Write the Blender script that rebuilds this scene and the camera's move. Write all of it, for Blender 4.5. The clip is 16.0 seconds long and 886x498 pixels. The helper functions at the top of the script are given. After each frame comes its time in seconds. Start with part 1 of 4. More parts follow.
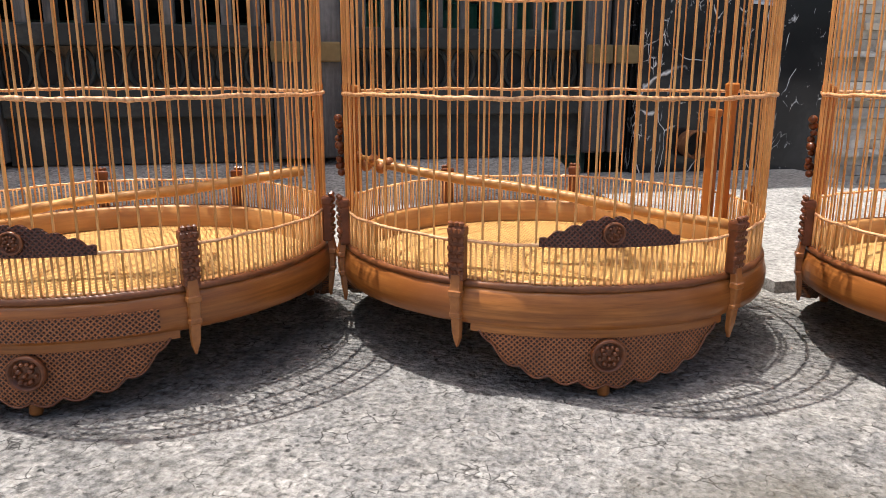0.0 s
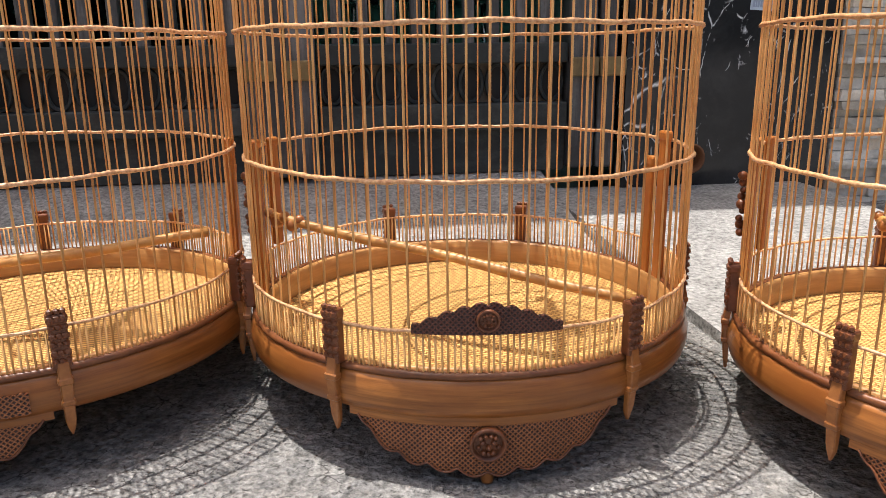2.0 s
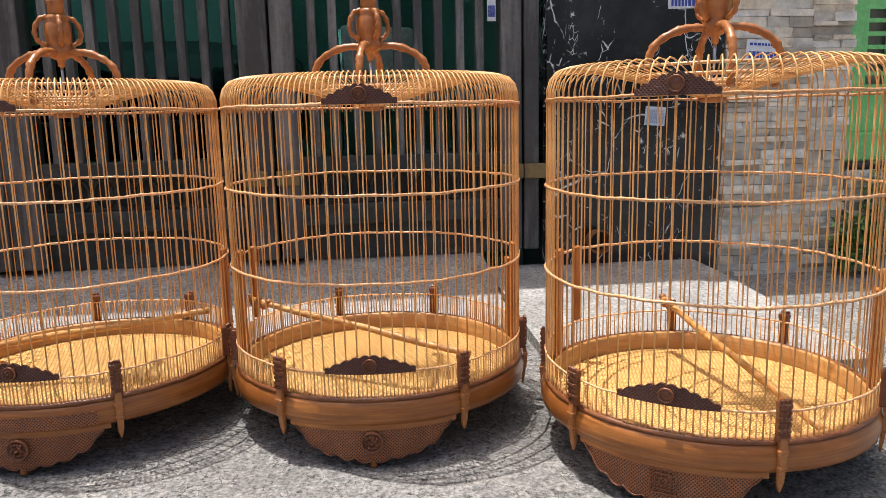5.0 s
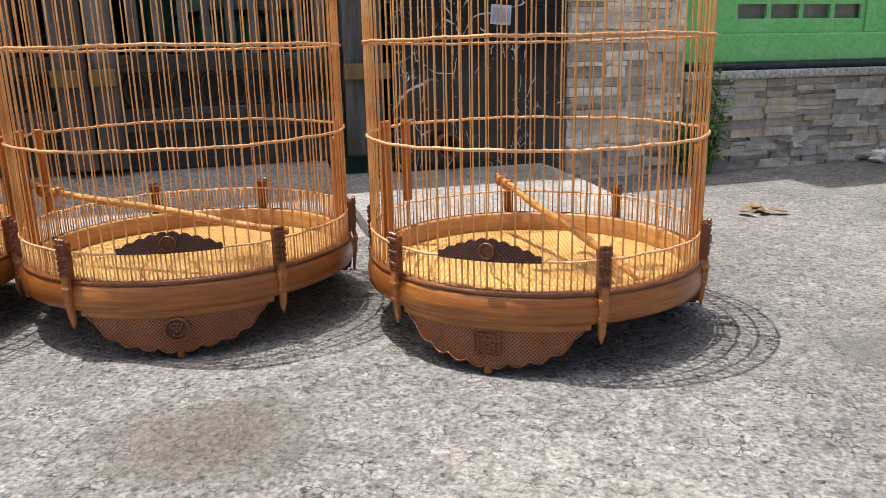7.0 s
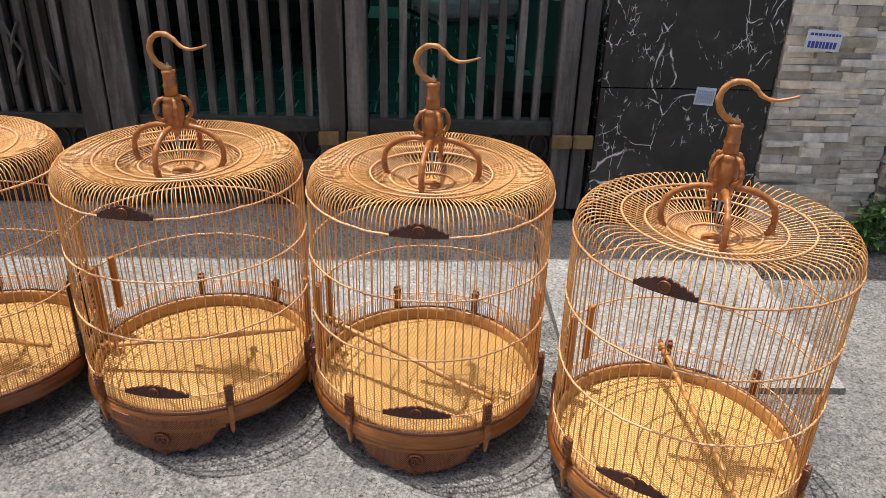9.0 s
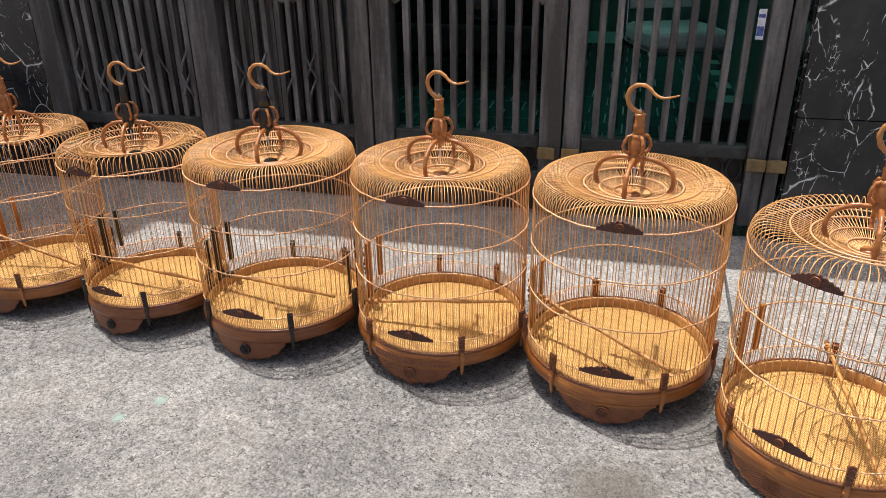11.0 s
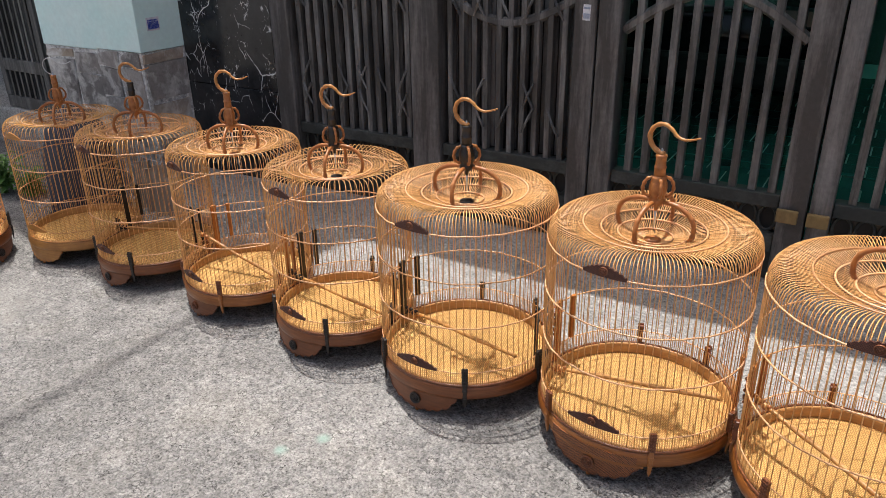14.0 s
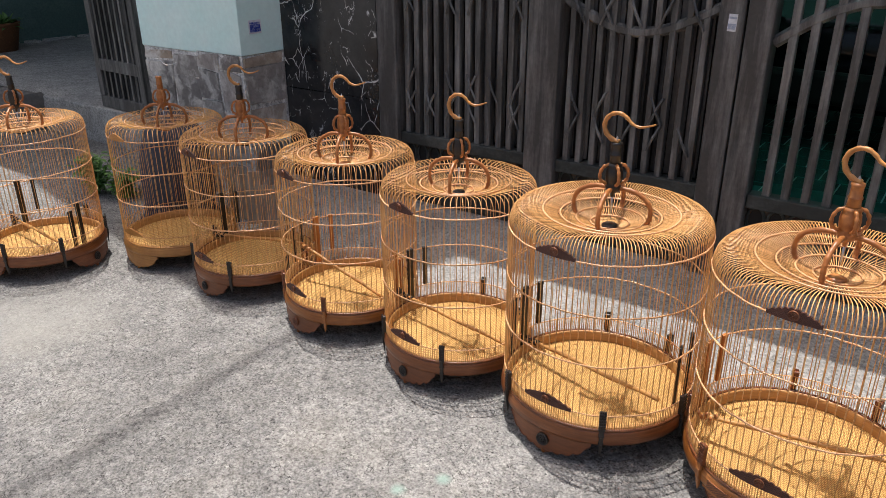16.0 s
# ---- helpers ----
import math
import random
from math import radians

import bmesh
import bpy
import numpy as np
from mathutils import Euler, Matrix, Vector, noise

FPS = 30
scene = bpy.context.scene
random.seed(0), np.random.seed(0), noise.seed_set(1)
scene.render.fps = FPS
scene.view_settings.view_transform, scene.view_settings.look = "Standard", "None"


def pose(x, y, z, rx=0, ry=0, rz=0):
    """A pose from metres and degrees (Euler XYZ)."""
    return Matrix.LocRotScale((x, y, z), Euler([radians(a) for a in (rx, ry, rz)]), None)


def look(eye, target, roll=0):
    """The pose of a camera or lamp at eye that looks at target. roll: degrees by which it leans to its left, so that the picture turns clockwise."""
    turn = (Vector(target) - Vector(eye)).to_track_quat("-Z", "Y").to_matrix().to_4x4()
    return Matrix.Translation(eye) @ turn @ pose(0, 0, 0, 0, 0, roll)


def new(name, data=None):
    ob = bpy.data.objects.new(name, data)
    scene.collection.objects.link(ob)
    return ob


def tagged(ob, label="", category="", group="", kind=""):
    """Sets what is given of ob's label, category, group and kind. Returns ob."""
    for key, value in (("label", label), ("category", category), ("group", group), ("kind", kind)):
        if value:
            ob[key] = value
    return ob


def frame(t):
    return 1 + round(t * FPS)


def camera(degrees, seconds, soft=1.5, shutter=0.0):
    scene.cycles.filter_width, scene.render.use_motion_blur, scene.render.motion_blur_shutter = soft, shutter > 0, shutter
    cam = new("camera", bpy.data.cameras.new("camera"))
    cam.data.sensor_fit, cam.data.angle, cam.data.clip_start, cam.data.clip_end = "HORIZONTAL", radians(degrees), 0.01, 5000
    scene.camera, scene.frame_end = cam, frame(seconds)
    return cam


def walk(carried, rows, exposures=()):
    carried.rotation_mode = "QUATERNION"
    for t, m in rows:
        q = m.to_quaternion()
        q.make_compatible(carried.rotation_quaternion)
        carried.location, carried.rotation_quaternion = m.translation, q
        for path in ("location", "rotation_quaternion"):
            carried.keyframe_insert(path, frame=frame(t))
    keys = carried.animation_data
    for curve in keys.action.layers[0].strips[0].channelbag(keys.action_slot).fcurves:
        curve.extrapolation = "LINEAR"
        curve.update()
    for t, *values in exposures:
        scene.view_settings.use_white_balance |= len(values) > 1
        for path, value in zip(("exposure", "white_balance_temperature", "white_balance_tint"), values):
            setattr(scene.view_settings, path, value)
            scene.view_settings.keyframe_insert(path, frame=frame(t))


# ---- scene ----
cam = camera(61.5, 16.0, 0.45)
PATH = [
    (0, (0.33, 0.223, 0.321), (-0.097, 2.123, -0.133), 0.1),
    (0.5, (0.424, 0.232, 0.308), (-0.045, 2.13, -0.115), -1.1),
    (1, (0.472, 0.275, 0.357), (-0.065, 2.151, -0.08), -1.3),
    (1.5, (0.428, 0.302, 0.383), (-0.1, 2.17, -0.097), 0.8),
    (2, (0.48, 0.317, 0.411), (-0.064, 2.174, -0.097), -0.7),
    (2.5, (0.622, 0.314, 0.406), (-0.067, 2.135, -0.052), -1.6),
    (3, (0.665, 0.219, 0.381), (-0.091, 2.017, -0.059), -1.5),
    (3.2, (0.655, 0.195, 0.381), (-0.087, 2.002, -0.05), -1.4),
    (5.3, (0.814, -0.098, 0.563), (0.255, 1.79, 0.214), -1.3),
    (5.5, (0.833, -0.104, 0.538), (0.302, 1.789, 0.168), -1.4),
    (6, (0.875, -0.08, 0.481), (0.442, 1.824, 0.044), -1.5),
    (6.5, (0.873, -0.031, 0.432), (0.542, 1.883, -0.046), -1.4),
    (7, (0.852, 0.01, 0.415), (0.587, 1.928, -0.086), -1.2),
    (7.5, (0.835, -0.008, 0.444), (0.6, 1.91, -0.072), -0.9),
    (8, (0.828, -0.036, 0.482), (0.517, 1.868, -0.048), -0.7),
    (8.5, (0.792, -0.071, 0.637), (0.282, 1.724, -0.083), 0.4),
    (8.7, (0.8, -0.105, 0.893), (0.218, 1.615, 0.054), 1.2),
    (8.8, (0.818, -0.129, 0.993), (0.193, 1.569, 0.141), 1.0),
    (8.9, (0.823, -0.156, 1.098), (0.186, 1.522, 0.216), 1.9),
    (9, (0.844, -0.178, 1.162), (0.17, 1.486, 0.28), 1.7),
    (9.2, (0.878, -0.231, 1.215), (0.142, 1.43, 0.378), 1.0),
    (9.5, (0.91, -0.333, 1.27), (0.134, 1.327, 0.469), 0.2),
    (10, (0.959, -0.505, 1.301), (0.078, 1.097, 0.491), -0.3),
    (10.2, (0.984, -0.532, 1.296), (0.047, 1.028, 0.466), -0.5),
    (12.3, (1.051, -0.627, 1.344), (-0.267, 0.637, 0.528), -0.8),
    (12.5, (1.065, -0.611, 1.349), (-0.274, 0.629, 0.533), -0.9),
    (13, (0.982, -0.571, 1.348), (-0.414, 0.607, 0.533), -0.9),
    (13.5, (0.85, -0.521, 1.341), (-0.603, 0.583, 0.522), -0.9),
    (14, (0.857, -0.374, 1.333), (-0.654, 0.65, 0.514), -0.9),
    (14.5, (0.844, -0.265, 1.316), (-0.718, 0.68, 0.5), -0.7),
    (15, (0.709, -0.337, 1.311), (-0.894, 0.541, 0.499), -0.7),
    (15.5, (0.588, -0.426, 1.284), (-1.03, 0.438, 0.485), -0.5),
    (16, (0.585, -0.463, 1.29), (-1.011, 0.449, 0.502), -0.2),
]
walk(cam, [(t, look(eye, target, roll)) for t, eye, target, roll in PATH], [(t, stops, 6250, 10) for t, stops in (
    (0, 0.52), (1.5, 0.46), (3, 0.42), (5.5, 0.40), (7.5, 0.36), (8.5, 0.26), (9, 0.10), (9.5, 0.13), (10, 0.19), (13, 0.26), (16, 0.22))])

# ---- world, sun and exposure ----
SUN_WAY = Vector((0.202, -0.036, -1.0)).normalized()
world = bpy.data.worlds.new("world")
scene.world = world
world.use_nodes = True
wn = world.node_tree
sky = wn.nodes.new("ShaderNodeTexSky")
sky.sky_type = "NISHITA"
sky.sun_disc = False
sky.air_density, sky.dust_density, sky.ozone_density = 1.0, 7.0, 0.0
sky.sun_elevation = math.asin(-SUN_WAY.z)
sky.sun_rotation = math.atan2(-SUN_WAY.x, -SUN_WAY.y)
wn.links.new(sky.outputs[0], wn.nodes["Background"].inputs[0])
wn.nodes["Background"].inputs[1].default_value = 0.135
sun_data = bpy.data.lights.new("sun", "SUN")
sun_data.energy, sun_data.angle, sun_data.color = 4.6, radians(0.36), (1.0, 0.95, 0.88)
sun = new("sun", sun_data)
sun.matrix_world = look((0, 0, 8), Vector((0, 0, 8)) + SUN_WAY)

# ---- materials ----


def material(name, base, rough=0.6, metal=0.0, spec=0.5):
    m = bpy.data.materials.new(name)
    m.use_nodes = True
    b = m.node_tree.nodes["Principled BSDF"]
    b.inputs["Base Color"].default_value = (*base, 1)
    b.inputs["Roughness"].default_value = rough
    b.inputs["Metallic"].default_value = metal
    b.inputs["Specular IOR Level"].default_value = spec
    return m


class Nodes:
    """Short ways to wire a material's nodes."""

    def __init__(self, m):
        self.t = m.node_tree
        self.b = self.t.nodes["Principled BSDF"]

    def add(self, kind, **values):
        n = self.t.nodes.new(kind)
        for key, value in values.items():
            n.inputs[key].default_value = value
        return n

    def link(self, a, b):
        self.t.links.new(a, b)

    def coords(self, scale=(1, 1, 1), obj=True, rot=(0, 0, 0)):
        c = self.add("ShaderNodeTexCoord") if obj else self.add("ShaderNodeNewGeometry")
        mp = self.add("ShaderNodeMapping")
        mp.inputs["Scale"].default_value = scale
        mp.inputs["Rotation"].default_value = rot
        self.link(c.outputs["Object" if obj else "Position"], mp.inputs["Vector"])
        return mp.outputs[0]

    def noise(self, vec, scale, detail=6.0, rough=0.6):
        n = self.add("ShaderNodeTexNoise", Scale=scale, Detail=detail, Roughness=rough)
        self.link(vec, n.inputs["Vector"])
        return n.outputs["Fac"]

    def ramp(self, fac, stops):
        r = self.add("ShaderNodeValToRGB")
        els = r.color_ramp.elements
        while len(els) < len(stops):
            els.new(0.5)
        for e, (p, c) in zip(els, stops):
            e.position = p
            e.color = (*c, 1) if len(c) == 3 else c
        self.link(fac, r.inputs[0])
        return r.outputs[0]

    def mix(self, fac, a, b, how="MIX"):
        n = self.add("ShaderNodeMix")
        n.data_type, n.blend_type = "RGBA", how
        for v, s in ((fac, n.inputs[0]), (a, n.inputs[6]), (b, n.inputs[7])):
            if isinstance(v, (int, float)):
                s.default_value = v
            elif isinstance(v, tuple):
                s.default_value = (*v, 1)
            else:
                self.link(v, s)
        return n.outputs[2]

    def bump(self, height, strength=0.5, distance=0.002, after=None):
        n = self.add("ShaderNodeBump", Strength=strength, Distance=distance)
        self.link(height, n.inputs["Height"])
        if after is not None:
            self.link(after, n.inputs["Normal"])
        self.link(n.outputs[0], self.b.inputs["Normal"])
        return n.outputs[0]

    def colour(self, out):
        self.link(out, self.b.inputs["Base Color"])

    def roughness(self, out):
        self.link(out, self.b.inputs["Roughness"])


def grey(v):
    return (v, v, v)


def bamboo(name, dark, light, rough=0.35, along=(60, 60, 8)):
    m = material(name, light, rough)
    n = Nodes(m)
    v = n.coords(along)
    f = n.noise(v, 3.0, 5)
    rnd = n.add("ShaderNodeObjectInfo").outputs["Random"]
    c = n.ramp(f, [(0.3, dark), (0.62, light)])
    tint = n.ramp(rnd, [(0.0, (0.74, 0.68, 0.60)), (0.5, (1.0, 1.0, 1.0)), (1.0, (1.10, 1.12, 1.18))])
    n.colour(n.mix(1.0, c, tint, "MULTIPLY"))
    n.b.inputs["Coat Weight"].default_value = 0.08
    n.b.inputs["Coat Roughness"].default_value = 0.22
    n.bump(f, 0.25, 0.0006)
    return m


def wood(name, dark, light, rough=0.45, stretch=(14, 14, 120)):
    m = material(name, light, rough)
    n = Nodes(m)
    v = n.coords(stretch)
    f = n.noise(v, 1.2, 8, 0.65)
    w = n.noise(n.coords((5, 5, 5)), 1.6, 4)
    c = n.ramp(f, [(0.32, dark), (0.66, light)])
    c2 = n.mix(n.ramp(w, [(0.35, grey(0.0)), (0.75, grey(1.0))]), c, (light[0] * 0.50, light[1] * 0.42, light[2] * 0.40))
    n.colour(c2)
    n.bump(f, 0.3, 0.0008)
    return m


def carved(name, dark, light, scale=150.0):
    """Fretwork: a small lattice cut into wood, with the shade of the cuts in its colour."""
    m = material(name, light, 0.5)
    n = Nodes(m)
    v = n.coords((1, 1, 1))
    heights = []
    for turn in (0.785, -0.785):
        mp = n.add("ShaderNodeMapping")
        mp.inputs["Rotation"].default_value = (0, turn, 0)
        mp.inputs["Scale"].default_value = (scale, 0.0, scale)
        n.link(v, mp.inputs["Vector"])
        ck = n.add("ShaderNodeTexWave", Scale=0.55, Distortion=0.4, Detail=1.0)
        n.link(mp.outputs[0], ck.inputs["Vector"])
        heights.append(ck.outputs["Fac"])
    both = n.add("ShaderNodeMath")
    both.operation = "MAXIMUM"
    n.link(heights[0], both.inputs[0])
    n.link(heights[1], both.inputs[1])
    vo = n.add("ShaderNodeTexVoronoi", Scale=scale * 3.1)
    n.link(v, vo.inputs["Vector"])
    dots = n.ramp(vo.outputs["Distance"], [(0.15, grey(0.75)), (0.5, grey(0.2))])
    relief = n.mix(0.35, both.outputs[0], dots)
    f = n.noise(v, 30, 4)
    # low relief is darkened: shade in the cuts, painted
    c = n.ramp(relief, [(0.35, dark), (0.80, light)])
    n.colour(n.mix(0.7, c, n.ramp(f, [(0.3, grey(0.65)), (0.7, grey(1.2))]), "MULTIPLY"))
    n.bump(relief, 0.9, 0.0018)
    return m


BAR = bamboo("bamboo_bar", (0.52, 0.22, 0.060), (0.87, 0.505, 0.19), 0.42)
BAR_PALE = bamboo("pale_bamboo_bar", (0.56, 0.27, 0.075), (0.76, 0.43, 0.14), 0.42)
RING = bamboo("bound_ring", (0.46, 0.18, 0.07), (0.82, 0.50, 0.25), 0.36, (90, 90, 90))
HOOP = wood("bamboo_hoop", (0.17, 0.052, 0.011), (0.49, 0.185, 0.042), 0.30, (9, 9, 160))
HOOP_RED = wood("reddish_hoop", (0.13, 0.040, 0.014), (0.33, 0.118, 0.036), 0.34, (9, 9, 160))
HOOP_RIM = wood("dark_hoop_rim", (0.085, 0.028, 0.012), (0.30, 0.110, 0.036), 0.36, (40, 40, 60))
# lighter copy of the hoop wood for its lit inner face
INNER_LIT = wood("inner_hoop_lit", (0.42, 0.20, 0.055), (0.66, 0.36, 0.12), 0.45, (9, 9, 90))
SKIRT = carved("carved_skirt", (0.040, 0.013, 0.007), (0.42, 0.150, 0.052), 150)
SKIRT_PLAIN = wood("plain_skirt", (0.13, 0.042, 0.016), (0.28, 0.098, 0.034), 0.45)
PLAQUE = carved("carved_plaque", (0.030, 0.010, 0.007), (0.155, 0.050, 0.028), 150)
CARVING = wood("carving", (0.075, 0.025, 0.011), (0.27, 0.092, 0.034), 0.34, (60, 60, 60))
HANDLE = wood("handle_wood", (0.24, 0.075, 0.020), (0.56, 0.23, 0.065), 0.32, (40, 40, 40))
HOOK_WOOD = wood("hook_wood", (0.34, 0.13, 0.035), (0.62, 0.30, 0.09), 0.34, (50, 50, 50))
POST = wood("door_post", (0.36, 0.115, 0.02), (0.62, 0.235, 0.045), 0.4, (50, 50, 9))
PERCH = wood("perch_wood", (0.50, 0.22, 0.05), (0.72, 0.38, 0.11), 0.4, (40, 40, 40))
EBONY = wood("ebony", (0.008, 0.007, 0.006), (0.035, 0.026, 0.02), 0.35, (60, 60, 30))
STEEL = material("steel", (0.55, 0.55, 0.56), 0.3, 1.0)
PALE_WOOD = wood("pale_wood", (0.38, 0.165, 0.040), (0.60, 0.285, 0.075), 0.42, (9, 9, 160))


def mat_weave():
    m = material("woven_mat", (0.8, 0.52, 0.17), 0.55)
    n = Nodes(m)
    v = n.coords((1, 1, 1), rot=(0, 0, 0.4))
    br = n.add("ShaderNodeTexBrick", Scale=38.0)
    br.inputs["Color1"].default_value = (0.90, 0.58, 0.205, 1)
    br.inputs["Color2"].default_value = (0.82, 0.505, 0.160, 1)
    br.inputs["Mortar"].default_value = (0.36, 0.165, 0.040, 1)
    br.inputs["Mortar Size"].default_value = 0.040
    br.inputs["Brick Width"].default_value = 0.36
    br.inputs["Row Height"].default_value = 0.19
    n.link(v, br.inputs["Vector"])
    f = n.noise(v, 9.0, 5)
    n.colour(n.mix(0.5, br.outputs[0], n.ramp(f, [(0.3, (0.72, 0.66, 0.58)), (0.7, (1.08, 1.05, 1.0))]), "MULTIPLY"))
    inv = n.add("ShaderNodeMath")
    inv.operation = "SUBTRACT"
    inv.inputs[0].default_value = 1.0
    n.link(br.outputs["Fac"], inv.inputs[1])
    n.bump(inv.outputs[0], 0.6, 0.0011)
    return m


MAT = mat_weave()


def concrete(name, dark, light, bump=1.0, fine=150.0, pits=True):
    m = material(name, light, 0.9, 0, 0.25)
    n = Nodes(m)
    v = n.coords((1, 1, 1), obj=False)
    big = n.noise(v, 1.1, 7, 0.62)
    mid = n.noise(v, 12.0, 6, 0.65)
    small = n.noise(v, fine, 4, 0.7)
    vor = n.add("ShaderNodeTexVoronoi", Scale=fine * 0.72)
    n.link(v, vor.inputs["Vector"])
    grit = n.noise(v, fine * 0.38, 3, 0.6)
    c = n.ramp(big, [(0.30, dark), (0.70, light)])
    c = n.mix(0.55, c, n.ramp(mid, [(0.3, grey(0.50)), (0.72, grey(1.28))]), "MULTIPLY")
    c = n.mix(0.8, c, n.ramp(small, [(0.30, grey(0.22)), (0.46, grey(0.94)), (0.68, grey(1.75))]), "MULTIPLY")
    if pits:
        c = n.mix(0.85, c, n.ramp(grit, [(0.30, grey(0.45)), (0.46, grey(1.0)), (0.72, grey(1.28))]), "MULTIPLY")
        crack = n.noise(n.coords((58, 86, 58), obj=False, rot=(0, 0, 0.3)), 1.0, 4, 0.6)
        hole = n.add("ShaderNodeTexVoronoi", Scale=58.0)
        n.link(v, hole.inputs["Vector"])
        wide = n.add("ShaderNodeMath")
        wide.operation = "ADD"
        n.link(hole.outputs["Distance"], wide.inputs[0])
        n.link(n.ramp(n.noise(v, 21.0, 2), [(0.42, grey(0.0)), (0.58, grey(0.5))]), wide.inputs[1])
        c = n.mix(1.0, c, n.ramp(wide.outputs[0], [(0.10, grey(0.25)), (0.24, grey(1.0))]), "MULTIPLY")
        c = n.mix(0.8, c, n.ramp(crack, [(0.31, grey(0.12)), (0.355, grey(1.0))]), "MULTIPLY")
        # crevices round the loose flakes of the surface
        warp = n.add("ShaderNodeTexNoise", Scale=40.0, Detail=3.0)
        n.link(v, warp.inputs["Vector"])
        bent = n.mix(0.022, n.coords((1, 1, 1), obj=False), warp.outputs["Color"], "ADD")
        flake = n.add("ShaderNodeTexVoronoi", Scale=62.0)
        flake.feature = "DISTANCE_TO_EDGE"
        n.link(bent, flake.inputs["Vector"])
        gap = n.ramp(flake.outputs["Distance"], [(0.0, grey(1.0)), (0.075, grey(0.0))])
        where = n.ramp(n.noise(v, 24.0, 4, 0.65), [(0.52, grey(0.0)), (0.60, grey(0.95))])
        c = n.mix(n.mix(1.0, gap, where, "MULTIPLY"), c, (0.030, 0.028, 0.026))
        tone = n.add("ShaderNodeTexVoronoi", Scale=62.0)
        n.link(bent, tone.inputs["Vector"])
        bw = n.add("ShaderNodeRGBToBW")
        n.link(tone.outputs["Color"], bw.inputs[0])
        c = n.mix(0.34, c, n.ramp(bw.outputs[0], [(0.2, (0.58, 0.58, 0.60)), (0.8, (1.42, 1.39, 1.33))]), "MULTIPLY")
    n.colour(c)
    h = n.add("ShaderNodeMath")
    h.operation = "ADD"
    n.link(small, h.inputs[0])
    n.link(vor.outputs["Distance"], h.inputs[1])
    first = n.bump(mid, 0.5 * bump, 0.014)
    second = n.bump(grit, 0.9 * bump, 0.010, first)
    n.bump(h.outputs[0], 0.9 * bump, 0.005, second)
    return m


def ground_material():
    m = concrete("rough_concrete", (0.152, 0.147, 0.141), (0.288, 0.279, 0.267))
    n = Nodes(m)
    old = n.b.inputs["Base Color"].links[0].from_socket
    v = n.coords((1, 1, 1), obj=False)
    warm = n.noise(v, 2.3, 3)
    c = n.mix(n.ramp(warm, [(0.52, grey(0.0)), (0.72, grey(0.16))]), old, (0.36, 0.32, 0.25))
    # an oily stain on the paving and a darker one further on
    for x, y, r, col in ((0.478, 0.739, 0.13, (0.10, 0.088, 0.068)), (1.328, 1.076, 0.09, (0.12, 0.115, 0.105)), (-0.759, 0.170, 0.022, (0.30, 0.44, 0.38)), (-0.734, 0.290, 0.02, (0.30, 0.44, 0.38)), (-2.192, -0.611, 0.30, (0.31, 0.30, 0.275))):
        sub = n.add("ShaderNodeVectorMath")
        sub.operation = "DISTANCE"
        sub.inputs[1].default_value = (x, y, 0)
        geo = n.add("ShaderNodeNewGeometry")
        n.link(geo.outputs["Position"], sub.inputs[0])
        jag = n.add("ShaderNodeMath")
        jag.operation = "MULTIPLY_ADD"
        jag.inputs[1].default_value = r * 1.6
        n.link(n.noise(v, 9.0, 5), jag.inputs[0])
        n.link(sub.outputs["Value"], jag.inputs[2])
        k = n.ramp(jag.outputs[0], [(min(1, r * 1.2), grey(0.62)), (min(1, r * 2.1), grey(0.0))])
        c = n.mix(k, c, col)
    n.colour(c)
    return m


GROUND = ground_material()
SLAB = concrete("pale_cement", (0.235, 0.225, 0.211), (0.345, 0.331, 0.311), 0.5, 110, False)
CURB = concrete("curb_cement", (0.27, 0.265, 0.25), (0.42, 0.41, 0.385), 0.6, 90, False)
LEDGE = concrete("ledge_cement", (0.30, 0.30, 0.285), (0.48, 0.47, 0.44), 0.6, 90, False)


def marble():
    m = material("black_marble", (0.01, 0.01, 0.012), 0.16, 0.0, 0.42)
    n = Nodes(m)
    v = n.coords((1, 1, 1))
    warp = n.add("ShaderNodeTexNoise", Scale=3.2, Detail=5.0)
    n.link(v, warp.inputs["Vector"])
    mv = n.mix(0.24, v, warp.outputs["Color"], "ADD")
    masks = None
    bent = n.mix(0.13, n.coords((1.0, 1.0, 0.55), rot=(0, 0.45, 0)), warp.outputs["Color"], "ADD")
    for scale, width, spot, gate in ((4.6, 0.010, 4.0, 0.49), (9.0, 0.014, 6.5, 0.53), (21.0, 0.030, 11.0, 0.58), (55.0, 0.070, 8.0, 0.60)):
        cell = n.add("ShaderNodeTexVoronoi", Scale=scale)
        cell.feature = "DISTANCE_TO_EDGE"
        n.link(bent, cell.inputs["Vector"])
        line = n.ramp(cell.outputs["Distance"], [(0.0, grey(1.0)), (width, grey(0.0))])
        keep = n.ramp(n.noise(n.coords((1, 1, 1), rot=(scale, 0.3, scale)), spot, 5, 0.65), [(gate, grey(0.0)), (gate + 0.06, grey(1.0))])
        k = n.mix(1.0, line, keep, "MULTIPLY")
        masks = k if masks is None else n.mix(1.0, masks, k, "LIGHTEN")
    haze = n.ramp(n.noise(mv, 2.2, 7, 0.7), [(0.45, (0.012, 0.013, 0.015)), (0.75, (0.055, 0.056, 0.057))])
    n.colour(n.mix(masks, haze, (0.80, 0.81, 0.81)))
    dust = n.noise(v, 5.0, 6)
    n.roughness(n.ramp(dust, [(0.35, grey(0.08)), (0.8, grey(0.24))]))
    return m


MARBLE = marble()


